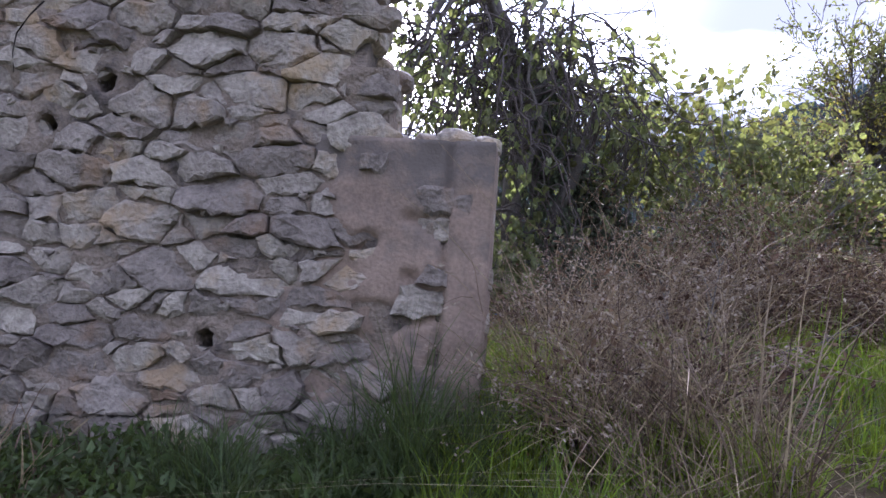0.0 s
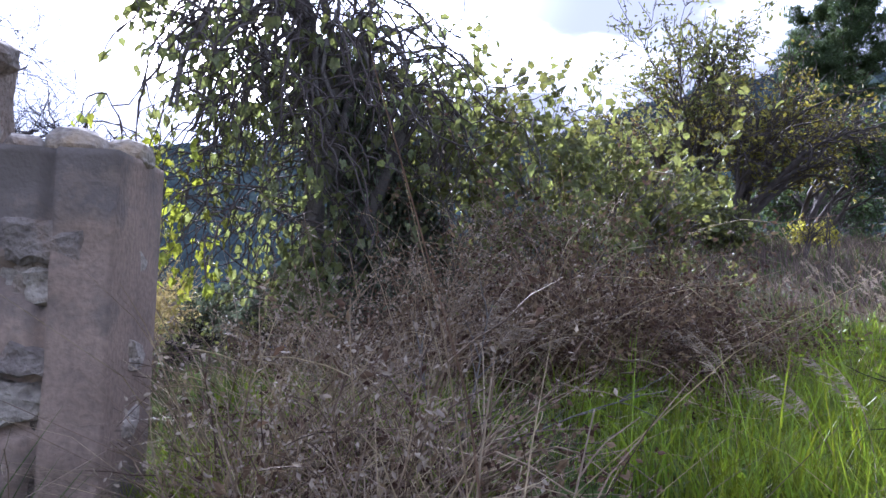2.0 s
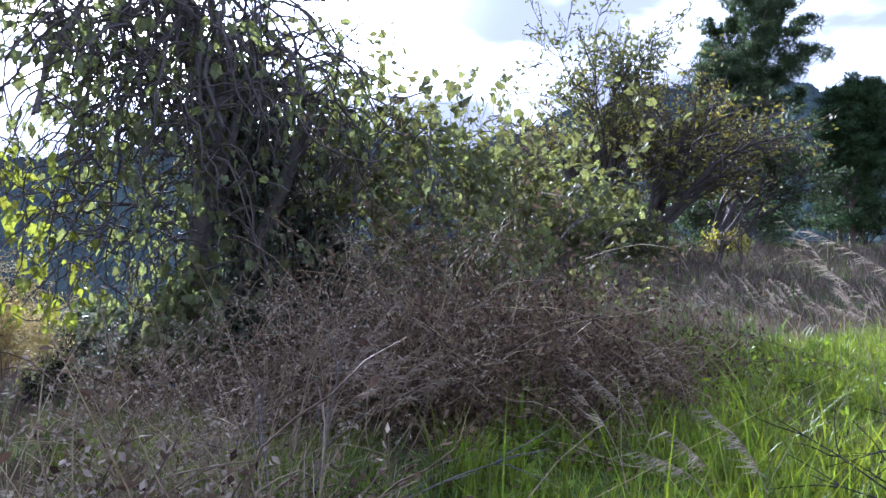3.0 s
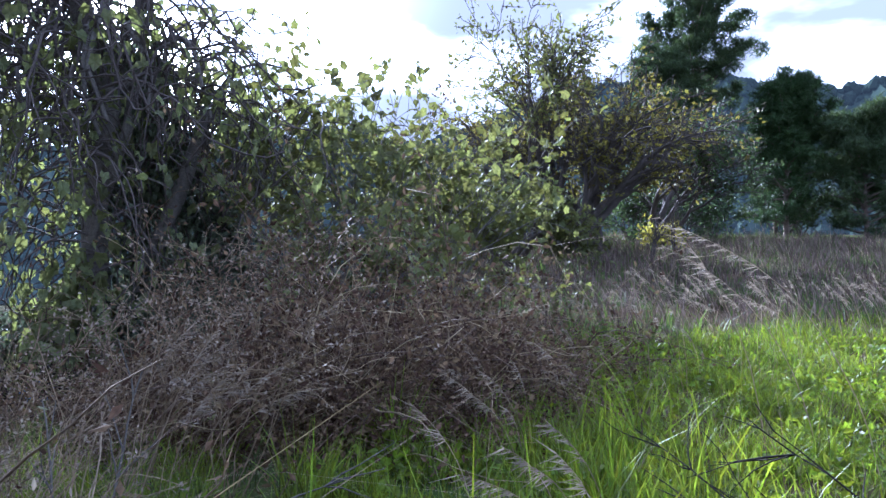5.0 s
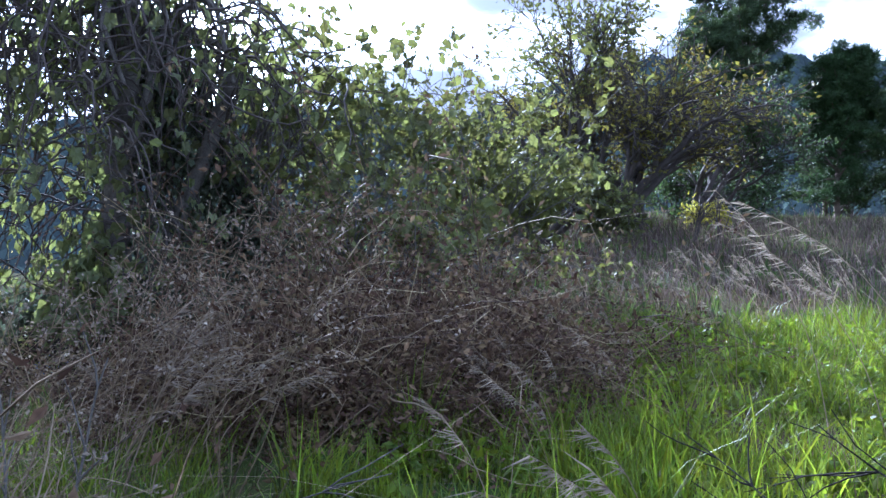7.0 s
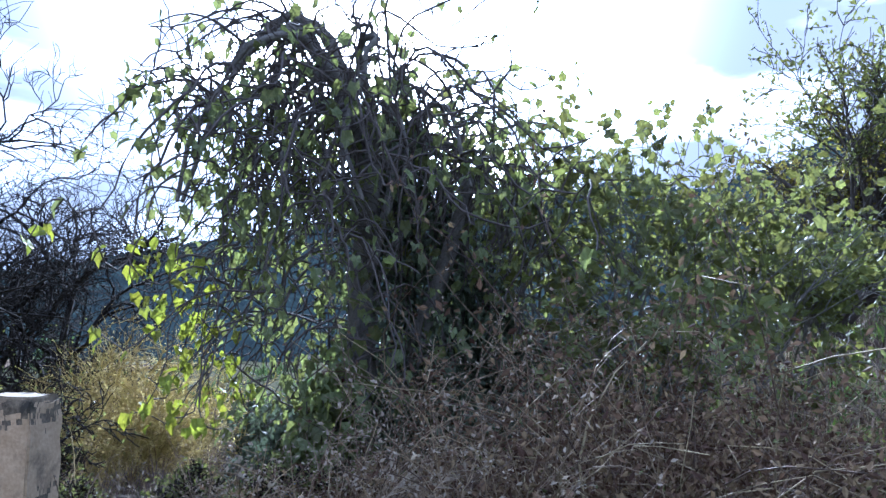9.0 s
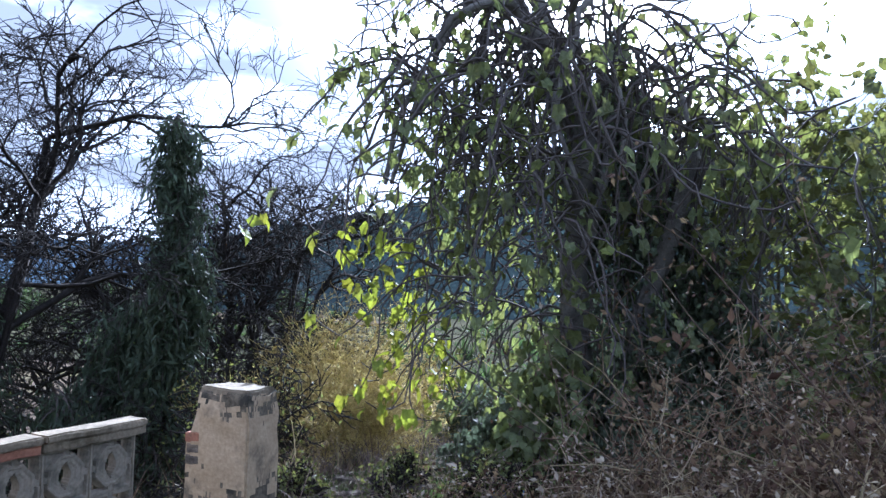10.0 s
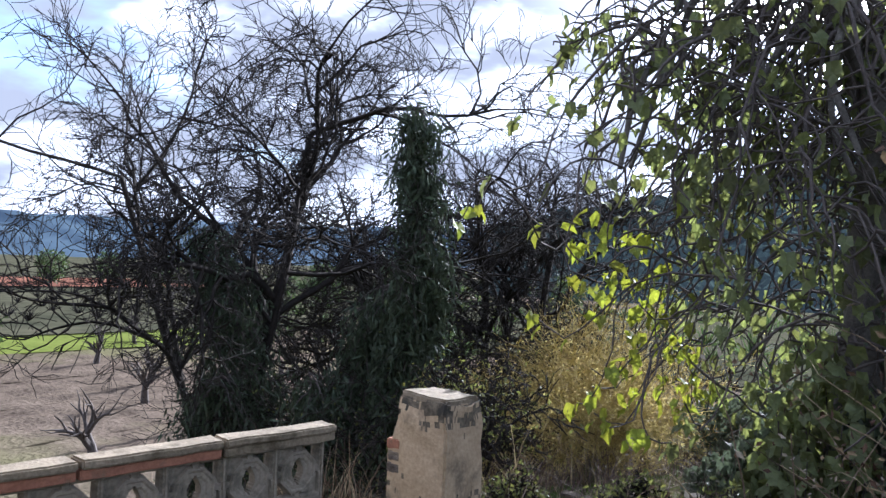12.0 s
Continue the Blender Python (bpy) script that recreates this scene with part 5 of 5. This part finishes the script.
spread_grass("green_grass", "lush bright green backlit grass", M_GRASS, ((1.8, 12, 2.4, 12), lush), 76000, (0.08, 0.32), (0.006, 0.012), 0.5, 101, clump=0.2)
spread_grass("green_grass_tall", "long green grass blades at the grass edge", M_GRASS, ((1.9, 4.6, 2.9, 6.9), lambda x, y: lush(x, y) * (1 - soft(x, 3.4, 4.6))), 7600, (0.25, 0.5), (0.008, 0.014), 0.3, 102, clump=0.1)
spread_grass("grass_stalks", "thin brown seed stalks among the green grass", M_BROWN, ((2.5, 11, 3.2, 11), lush), 3500, (0.15, 0.5), (0.003, 0.007), 0.6, 107)
# wall-side grass and weeds carry their shade in the darker material
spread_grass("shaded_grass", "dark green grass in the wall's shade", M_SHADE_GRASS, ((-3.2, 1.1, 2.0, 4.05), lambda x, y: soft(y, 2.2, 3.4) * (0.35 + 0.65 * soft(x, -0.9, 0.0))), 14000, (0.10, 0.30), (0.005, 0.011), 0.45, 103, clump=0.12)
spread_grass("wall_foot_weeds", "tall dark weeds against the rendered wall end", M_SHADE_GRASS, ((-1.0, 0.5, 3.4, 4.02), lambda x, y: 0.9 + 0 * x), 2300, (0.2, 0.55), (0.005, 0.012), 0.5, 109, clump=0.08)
spread_grass("grass_by_wall", "mixed green grass round the wall's end", M_GRASS, ((0.3, 1.6, 2.6, 5.0), lambda x, y: 0.9 + 0 * x), 8000, (0.12, 0.4), (0.006, 0.012), 0.35, 104, clump=0.08)
spread_grass("yard_green", "fresh green grass in the yard before the fig", M_GRASS, ((0.1, 2.0, 4.9, 7.4), lambda x, y: 0.9 - 0.5 * soft(y, 6.0, 7.4)), 7000, (0.12, 0.34), (0.005, 0.010), 0.45, 108, clump=0.1)
# the yard's shade is in this darker green too
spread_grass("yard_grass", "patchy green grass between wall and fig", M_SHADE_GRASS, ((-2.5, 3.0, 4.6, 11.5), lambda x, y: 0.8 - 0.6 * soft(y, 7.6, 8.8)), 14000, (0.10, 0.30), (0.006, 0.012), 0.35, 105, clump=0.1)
spread_grass("fig_litter", "dead brown weed stalks and litter below the fig", M_HEATH, ((-2.4, 2.6, 8.2, 12.2), lambda x, y: 0.9 + 0 * x), 7000, (0.12, 0.45), (0.004, 0.012), 0.9, 110)
spread_grass("far_grass", "dull grass beyond the reeds", M_SHADE_GRASS, ((3, 26, 10, 34), lambda x, y: 0.9 + 0 * x), 14000, (0.15, 0.4), (0.02, 0.05), 0.35, 106, segs=2)

# the stand of dead stems before the wall's end, and the brown brush round the yard
spread_grass("dead_stems", "dense stand of dead brown weed stems", M_BROWN, ((0.45, 2.2, 3.0, 5.0), lambda x, y: soft(x + 0.3 * (y - 3), 0.8, 1.2) * (1 - soft(x, 1.55, 1.85))), 3800, (0.4, 1.1), (0.004, 0.009), 0.95, 111, wind=(-0.1, -0.1), segs=4)
spread_grass("dead_straw", "pale dry straw stalks leaning among the weeds", M_STRAW, ((0.75, 1.7, 3.6, 7.2), lambda x, y: 0.7 - 0.5 * soft(y, 4.6, 5.4)), 1500, (0.35, 1.0), (0.003, 0.008), 0.8, 112, segs=5)
spread_grass("dry_brush", "brown dry heath brush across the slope", M_HEATH, ((3.5, 26, 11.0, 30), lambda x, y: 0.95 * soft(y - 0.12 * x, 9.6, 11.0)), 34000, (0.2, 0.55), (0.010, 0.028), 0.45, 113, wind=(-0.15, 0), segs=3)
spread_grass("dry_brush_pale", "pale dry grass heads in the brush", M_STRAW, ((3.5, 24, 10.4, 26), lambda x, y: 0.8 * soft(y - 0.12 * x, 9.2, 10.4)), 2600, (0.4, 0.85), (0.006, 0.014), 0.45, 114, wind=(-0.3, 0), segs=3)
spread_grass("slope_weeds", "dark weeds down the terrace slope", M_BROWN, ((-12, -1.4, 3, 18), lambda x, y: 0.9 + 0 * x), 16000, (0.25, 0.7), (0.008, 0.02), 0.4, 115, segs=3)


def herbs(name, label, mat, spots_xy, size, per, rng):
    """Low broad-leaved weeds: rosettes of small leaves."""
    pts = []
    for x, y in spots_xy:
        d = rng.normal(0, 0.07, (per, 2))
        px, py = x + d[:, 0], y + d[:, 1]
        pts.append(np.stack([px, py, height(px, py) + rng.uniform(0.01, 0.14, per)], -1))
    pts = np.concatenate(pts)
    ob = place(name, scatter(name, LEAF_V, LEAF_F, pts, rng.uniform(*size, len(pts)), random_turns(len(pts), rng, 0.7)), mat)
    tagged(ob, label, "weeds", kind="stuff")


rng_h = np.random.default_rng(160)
herbs("green_weeds", "low broad-leaved weeds in the green grass", M_GRASS, np.stack([rng_h.uniform(2.5, 9, 560), rng_h.uniform(3.4, 10, 560)], -1), (0.03, 0.10), 30, rng_h)
# same shade-darkened green on the weeds at the wall's foot
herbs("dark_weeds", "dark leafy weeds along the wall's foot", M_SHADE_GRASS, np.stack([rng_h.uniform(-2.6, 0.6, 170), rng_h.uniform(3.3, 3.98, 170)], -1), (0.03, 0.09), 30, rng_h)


def bramble(at, rx, ry, hgt, canes, leaves, seed, label):
    """A mound of arching dead canes with small dry leaves."""
    rng = np.random.default_rng(seed)
    at = np.array(at, float)
    ob = thing("bramble", at, label, "bush", "bramble mounds")
    tubes, lines = Tubes(3), []
    for _ in range(int(canes * 0.36)):
        a, s = rng.uniform(0, 2 * math.pi), math.sqrt(rng.random())
        p = np.array((math.cos(a) * s * rx * 0.8, math.sin(a) * s * ry * 0.8, 0.0))
        p[2] = ground_at(at[0] + p[0], at[1] + p[1]) - at[2] - 0.03
        d = (math.cos(a) * 0.5 + rng.normal(0, 0.5), math.sin(a) * 0.5 + rng.normal(0, 0.5), 1.1)
        top = hgt * (1 - 0.45 * s * s) * (0.75 + 0.4 * math.sin(3 * a + seed) * s + 0.3 * math.sin(p[0] * 5 + seed) * math.sin(p[1] * 5))
        line = bend(p, d, top * rng.uniform(0.8, 1.7), 9, 0.3, 0.17, rng)
        floor = height(at[0] + line[:, 0], at[1] + line[:, 1]) - at[2]
        line[:, 2] = np.maximum(line[:, 2], floor + 0.02)
        tubes.add(line, 0.0028 + 0.008 * rng.random() ** 2, 0.002)
        lines.append(line)
    place("cane_tangle", tubes.mesh("cane_tangle"), M_BROWN, ob)["kind"] = "stuff"
    spots = leaf_spots(lines, max(1, int(leaves / canes * 3.2)), 0.06, rng, 0.1)
    n = len(spots)
    place("dry_foliage", scatter("dry_foliage", LEAF_V, LEAF_F, spots, rng.uniform(0.018, 0.06, n), random_turns(n, rng)), M_BRAMBLE, ob)["kind"] = "stuff"
    spots = leaf_spots(lines[:: 6], 4, 0.06, rng, 0.4)
    n = len(spots)
    place("green_sprig", scatter("green_sprig", LEAF_V, LEAF_F, spots, rng.uniform(0.02, 0.05, n), random_turns(n, rng)), M_SHRUB, ob, "few green shoots")["kind"] = "stuff"
    return ob


for x, y, rx, ry, hgt, c, l, seed in ((2.95, 7.5, 0.75, 0.7, 1.95, 1100, 30000, 121), (2.25, 7.1, 0.6, 0.5, 1.3, 700, 12000, 122), (1.75, 7.7, 0.8, 0.8, 1.1, 600, 8000, 130), (3.6, 8.5, 0.9, 0.8, 1.5, 700, 12000, 123), (2.2, 8.9, 1.4, 1.0, 1.6, 800, 12000, 124), (3.8, 9.8, 1.2, 1.0, 1.4, 600, 8000, 125), (0.6, 9.0, 1.0, 0.7, 0.7, 400, 3500, 126), (1.2, 4.3, 0.45, 0.5, 1.0, 600, 6000, 127), (4.5, 9.0, 0.8, 0.8, 1.0, 500, 7000, 128)):
    bramble((x, y, ground_at(x, y)), rx, ry, hgt, c, l, seed, "mound of dead brown bramble canes and dry leaves")


def reed_clump(at, n, hgt, side, seed, label, spread=0.25):
    """Arching stems that end in drooping feathery plumes, all blown to one side."""
    rng = np.random.default_rng(seed)
    at = np.array(at, float)
    ob = thing("reed_clump", at, label, "reeds", "plumed reeds")
    tubes, roots, leans, hs = Tubes(3), [], [], []
    for _ in range(n):
        p = (rng.normal(0, spread), rng.normal(0, spread), -0.05)
        d = (side[0] * rng.uniform(0.1, 0.5), side[1] * rng.uniform(0.1, 0.5), 1.0)
        line = bend(p, d, hgt * rng.uniform(0.75, 1.15), 10, 0.04, 0.0, rng)
        k = np.linspace(0, 1, 11)[:, None]
        line = line + k**3 * np.array((side[0], side[1], -0.35)) * hgt * rng.uniform(0.25, 0.5)
        tubes.add(line, 0.004, 0.0015)
        m = 34
        i = rng.uniform(7.2, 9.98, m)
        j = i.astype(int)
        q = line[j] + (line[j + 1] - line[j]) * (i - j)[:, None]
        roots.append(q)
        tip = line[-1] - line[-3]
        tip = tip / np.linalg.norm(tip)
        leans.append(np.tile(tip * 0.9 + np.array((0, 0, -0.5)), (m, 1)) + rng.normal(0, 0.18, (m, 3)))
        hs.append(rng.uniform(0.05, 0.14, m))
    place("stalk", tubes.mesh("stalk"), M_STRAW, ob)["kind"] = "stuff"
    q, d, h = np.concatenate(roots), np.concatenate(leans), np.concatenate(hs)
    s = np.cross(d, rng.normal(0, 1, d.shape))
    s = s / np.linalg.norm(s, axis=1, keepdims=True) * 0.0028
    v = np.stack([q - s, q + s, q + d * h[:, None]], 1).reshape(-1, 3)
    place("plume_spray", mesh_of("plume_spray", v, [np.arange(len(v)).reshape(-1, 3)]), M_PLUME, ob)["kind"] = "stuff"
    return ob


for x, y, n, hgt, seed in ((7.4, 10.4, 16, 1.15, 131), (8.3, 10.5, 18, 1.2, 132), (6.3, 10.8, 8, 1.0, 133), (9.2, 10.0, 18, 1.2, 134), (5.3, 10.4, 6, 1.0, 135), (7.0, 11.4, 10, 1.1, 136), (4.8, 8.6, 6, 0.9, 137)):
    reed_clump((x, y, ground_at(x, y)), n, hgt * 0.78, (-0.8, -0.2), seed, "clump of pale plumed reeds bowed by the wind", 0.3)
reed_clump((4.9, 5.6, ground_at(4.9, 5.6)), 3, 1.6, (-0.9, 0.1), 141, "few tall plumed stems bowed over the grass", 0.15)
reed_clump((3.35, 5.0, ground_at(3.35, 5.0)), 6, 0.7, (-0.7, -0.3), 142, "small plumed grass tuft in the green grass", 0.15)
for x, y, n, hgt, seed in ((3.5, 7.0, 5, 0.8, 144), (3.6, 6.2, 5, 0.7, 145), (4.3, 7.2, 6, 0.8, 146), (5.4, 8.0, 5, 0.8, 147)):
    reed_clump((x, y, ground_at(x, y)), n, hgt, (-0.6, -0.35), seed, "thin tuft of drooping pale grass heads", 0.12)
reed_clump((1.6, 5.9, ground_at(1.75, 5.7)), 8, 1.0, (0.7, 0.1), 143, "pale seeding grass tuft bowed over the weeds", 0.12)


# tall dry weeds with pale seed heads before the fig
WEED = ((5, 0.5, 0.6, 0.12, 0.03, 6), (4, 0.6, 0.5, 0.15, 0.08, 4), (0, 0, 0, 0.15, 0.12, 3))
for x, y, hgt, seed in ((0.9, 5.6, 0.8, 171), (1.45, 6.3, 1.1, 172), (1.95, 5.9, 1.0, 173), (1.1, 7.0, 0.9, 174), (1.2, 5.6, 0.8, 175), (0.6, 7.4, 0.7, 176), (1.75, 7.9, 1.2, 177), (1.0, 4.5, 0.8, 178), (1.05, 3.8, 0.75, 179), (1.1, 3.5, 0.75, 180)):
    r2 = np.random.default_rng(seed)
    weed, _ = tree("dry_weed", "tall dead weed with pale dry seed heads", "weeds", (x, y, ground_at(x, y)), fan(6, 0.55, hgt * 0.6, hgt * 0.95, 0.006, r2), WEED, M_BROWN, LEAF, M_PLUME, 5, (0.012, 0.03), 0.015, 3, seed, crown="seed_head_spray", low=0.3, group="dry weeds", least=0.002, sink=0.05)
    for stem in weed.children:
        stem["kind"] = "stuff"


# single dead stalks and dark twigs near the path
def twig_bush(at, ways, label, mat, seed, r=0.006, side_twigs=6):
    rng = np.random.default_rng(seed)
    at = np.array(at, float)
    ob = thing("dead_stalk", at, label, "twigs")
    tubes = Tubes(4)
    for way, length in ways:
        line = bend((rng.normal(0, 0.03), rng.normal(0, 0.03), -0.05), way, length, 10, 0.06, 0.03, rng)
        tubes.add(line, r, r * 0.3)
        for _ in range(side_twigs):
            i = rng.integers(3, 10)
            d = turned(line[i] - line[i - 1], rng.uniform(0.3, 0.7), rng)
            tubes.add(bend(line[i], d, length * rng.uniform(0.12, 0.3), 4, 0.1, 0.02, rng), r * 0.45, r * 0.2)
    place("stalk", tubes.mesh("stalk"), mat, ob)["kind"] = "stuff"


twig_bush((4.25, 3.7, ground_at(4.25, 3.7)), (((-0.42, 0.75, 0.62), 1.8), ((-0.3, 0.7, 0.5), 1.5), ((-0.2, 0.8, 0.62), 1.6)), "dark leafless twigs leaning over the grass", M_TWIG, 151, 0.008, 8)
twig_bush((1.45, 3.3, ground_at(1.45, 3.3)), (((0.1, 0.05, 1.0), 0.95), ((-0.3, 0.1, 0.9), 0.9), ((0.4, 0.2, 0.9), 1.0)), "bleached broken weed stalks standing in the brush", M_STRAW, 152, 0.007, 4)
twig_bush((1.5, 4.3, ground_at(1.5, 4.3)), (((0.2, 0.3, 0.7), 0.9), ((-0.6, 0.3, 0.6), 1.1), ((0.2, 0.6, 0.7), 0.9)), "pale dry stalks bent over the weeds", M_STRAW, 153, 0.006, 4)
twig_bush((1.5, 5.0, ground_at(1.5, 5.0)), (((0.3, 0.1, 1.0), 0.9), ((-0.1, 0.1, 1.0), 0.8), ((0.8, 0.2, 0.6), 1.1)), "grey leafless stalks in the yard grass", M_BARK, 154, 0.008, 6)


# ---- small things ----
def rock(at, size, label, seed):
    rng = np.random.default_rng(seed)
    bm = bmesh.new()
    bmesh.ops.create_icosphere(bm, subdivisions=2, radius=1.0)
    for v in bm.verts:
        k = 1 + 0.3 * noise.noise(v.co * 1.4 + Vector((seed, 0, 0)))
        v.co = Vector((v.co.x * size[0], v.co.y * size[1], v.co.z * size[2])) * k
    me = bpy.data.meshes.new("rock")
    bm.to_mesh(me)
    bm.free()
    ob = place("rock", me, M_STONE)
    ob.location = at
    return tagged(ob, label, "rock")


rock((2.63, 4.15, ground_at(2.63, 4.15) + 0.02), (0.10, 0.09, 0.07), "grey stone half sunk in the grass", 3)


def board(at, length, width, turn, tilt, label):
    bm = bmesh.new()
    box(bm, -length / 2, length / 2, -width / 2, width / 2, -0.012, 0.012, 0.003, 0.004, 4)
    me = bpy.data.meshes.new("board")
    bm.to_mesh(me)
    bm.free()
    ob = place("board", me, M_WOOD)
    ob.matrix_world = pose(*at, 0, tilt, turn)
    return tagged(ob, label, "board", "fallen boards")


board((-0.75, 9.3, ground_at(-0.75, 9.3) + 0.10), 0.8, 0.09, 25, -6, "bleached board lying under the fig")
board((-0.15, 9.6, ground_at(-0.15, 9.6) + 0.12), 0.6, 0.09, -30, 12, "splintered board leaning on the weeds")
board((-1.1, 9.7, ground_at(-1.1, 9.7) + 0.06), 0.7, 0.10, 8, 3, "weathered board half hidden in weeds")


def plastic_bag():
    bm = bmesh.new()
    bmesh.ops.create_icosphere(bm, subdivisions=3, radius=0.14)
    for v in bm.verts:
        v.co += noise.noise_vector(v.co * 14.0) * 0.03 + noise.noise_vector(v.co * 40.0) * 0.008
        v.co.z *= 0.7
    me = bpy.data.meshes.new("plastic_bag")
    bm.to_mesh(me)
    bm.free()
    ob = place("plastic_bag", me, M_BLUE)
    ob.location = (0.25, 9.4, ground_at(0.25, 9.4) + 0.06)
    tagged(ob, "crumpled blue plastic bag in the weeds", "rubbish")


plastic_bag()


def field_tree(x, y, hgt, seed):
    r2 = np.random.default_rng(seed)
    tree("orchard_tree", "pruned leafless almond tree in ploughed soil", "tree", (x, y, max(-4.0, ground_at(x, y))), [((r2.normal(0, 0.25), r2.normal(0, 0.25), 1), hgt * 0.55, 0.2)], ((6, 0.7, 0.8, 0.1, 0, 6), (5, 0.6, 0.6, 0.12, 0, 5), (0, 0, 0, 0.15, 0, 4)), M_BARK_DARK, sides=5, seed=seed, group="orchard")


for k, (x, y) in enumerate(((-20.4, 13.6), (-29, 19), (-34, 21.5), (-27, 24), (-42, 22), (-40, 30), (-24, 30), (-50, 28), (-33, 36))):
    field_tree(x, y, 2.2 + 0.3 * (k % 3), 200 + k)


def round_tree(x, y, r, seed):
    rng = np.random.default_rng(seed)
    n = 900
    d = rng.normal(0, 1, (n, 3))
    d /= np.linalg.norm(d, axis=1, keepdims=True)
    lump = 1 + 0.25 * np.sin(4 * d[:, 0] + seed) * np.sin(5 * d[:, 1])
    spots = d * r * lump[:, None] * rng.uniform(0.6, 1.0, (n, 1)) + np.array((0, 0, r * 1.3))
    ob = thing("olive_tree", (x, y, -4.0), "round dark olive tree at the field edge", "tree", "field olives")
    t = Tubes(5)
    t.add(bend((0, 0, -0.2), (0, 0, 1), r * 1.3, 4, 0.05, 0, rng), r * 0.12, r * 0.08)
    place("trunk", t.mesh("trunk"), M_BARK_DARK, ob)
    place("crown", scatter("crown", LEAF_V, LEAF_F, spots, rng.uniform(0.25, 0.5, n) * r * 0.6, random_turns(n, rng)), M_NEEDLE, ob)


for k, (x, y, r) in enumerate(((-47, 17, 1.5), (-150, 56, 3.0), (-158, 70, 3), (-165, 86, 3.2), (-120, 62, 2.5), (-90, 74, 2.6), (-70, 78, 2.4), (-60, 92, 2.6), (-140, 110, 3), (-110, 105, 3))):
    round_tree(x, y, r, 300 + k)


def pole(x, y, hgt):
    ob = thing("wooden_pole", (x, y, -4.0), "grey wooden pole standing in the field", "pole")
    t = Tubes(8)
    t.add(np.array([(0, 0, -0.3), (0.01, 0, hgt * 0.5), (0, 0, hgt)]), 0.14, 0.11)
    place("shaft", t.mesh("shaft"), M_BARK, ob)


pole(-23.7, 19.5, 5.6)
pole(-27.0, 42.0, 6.0)
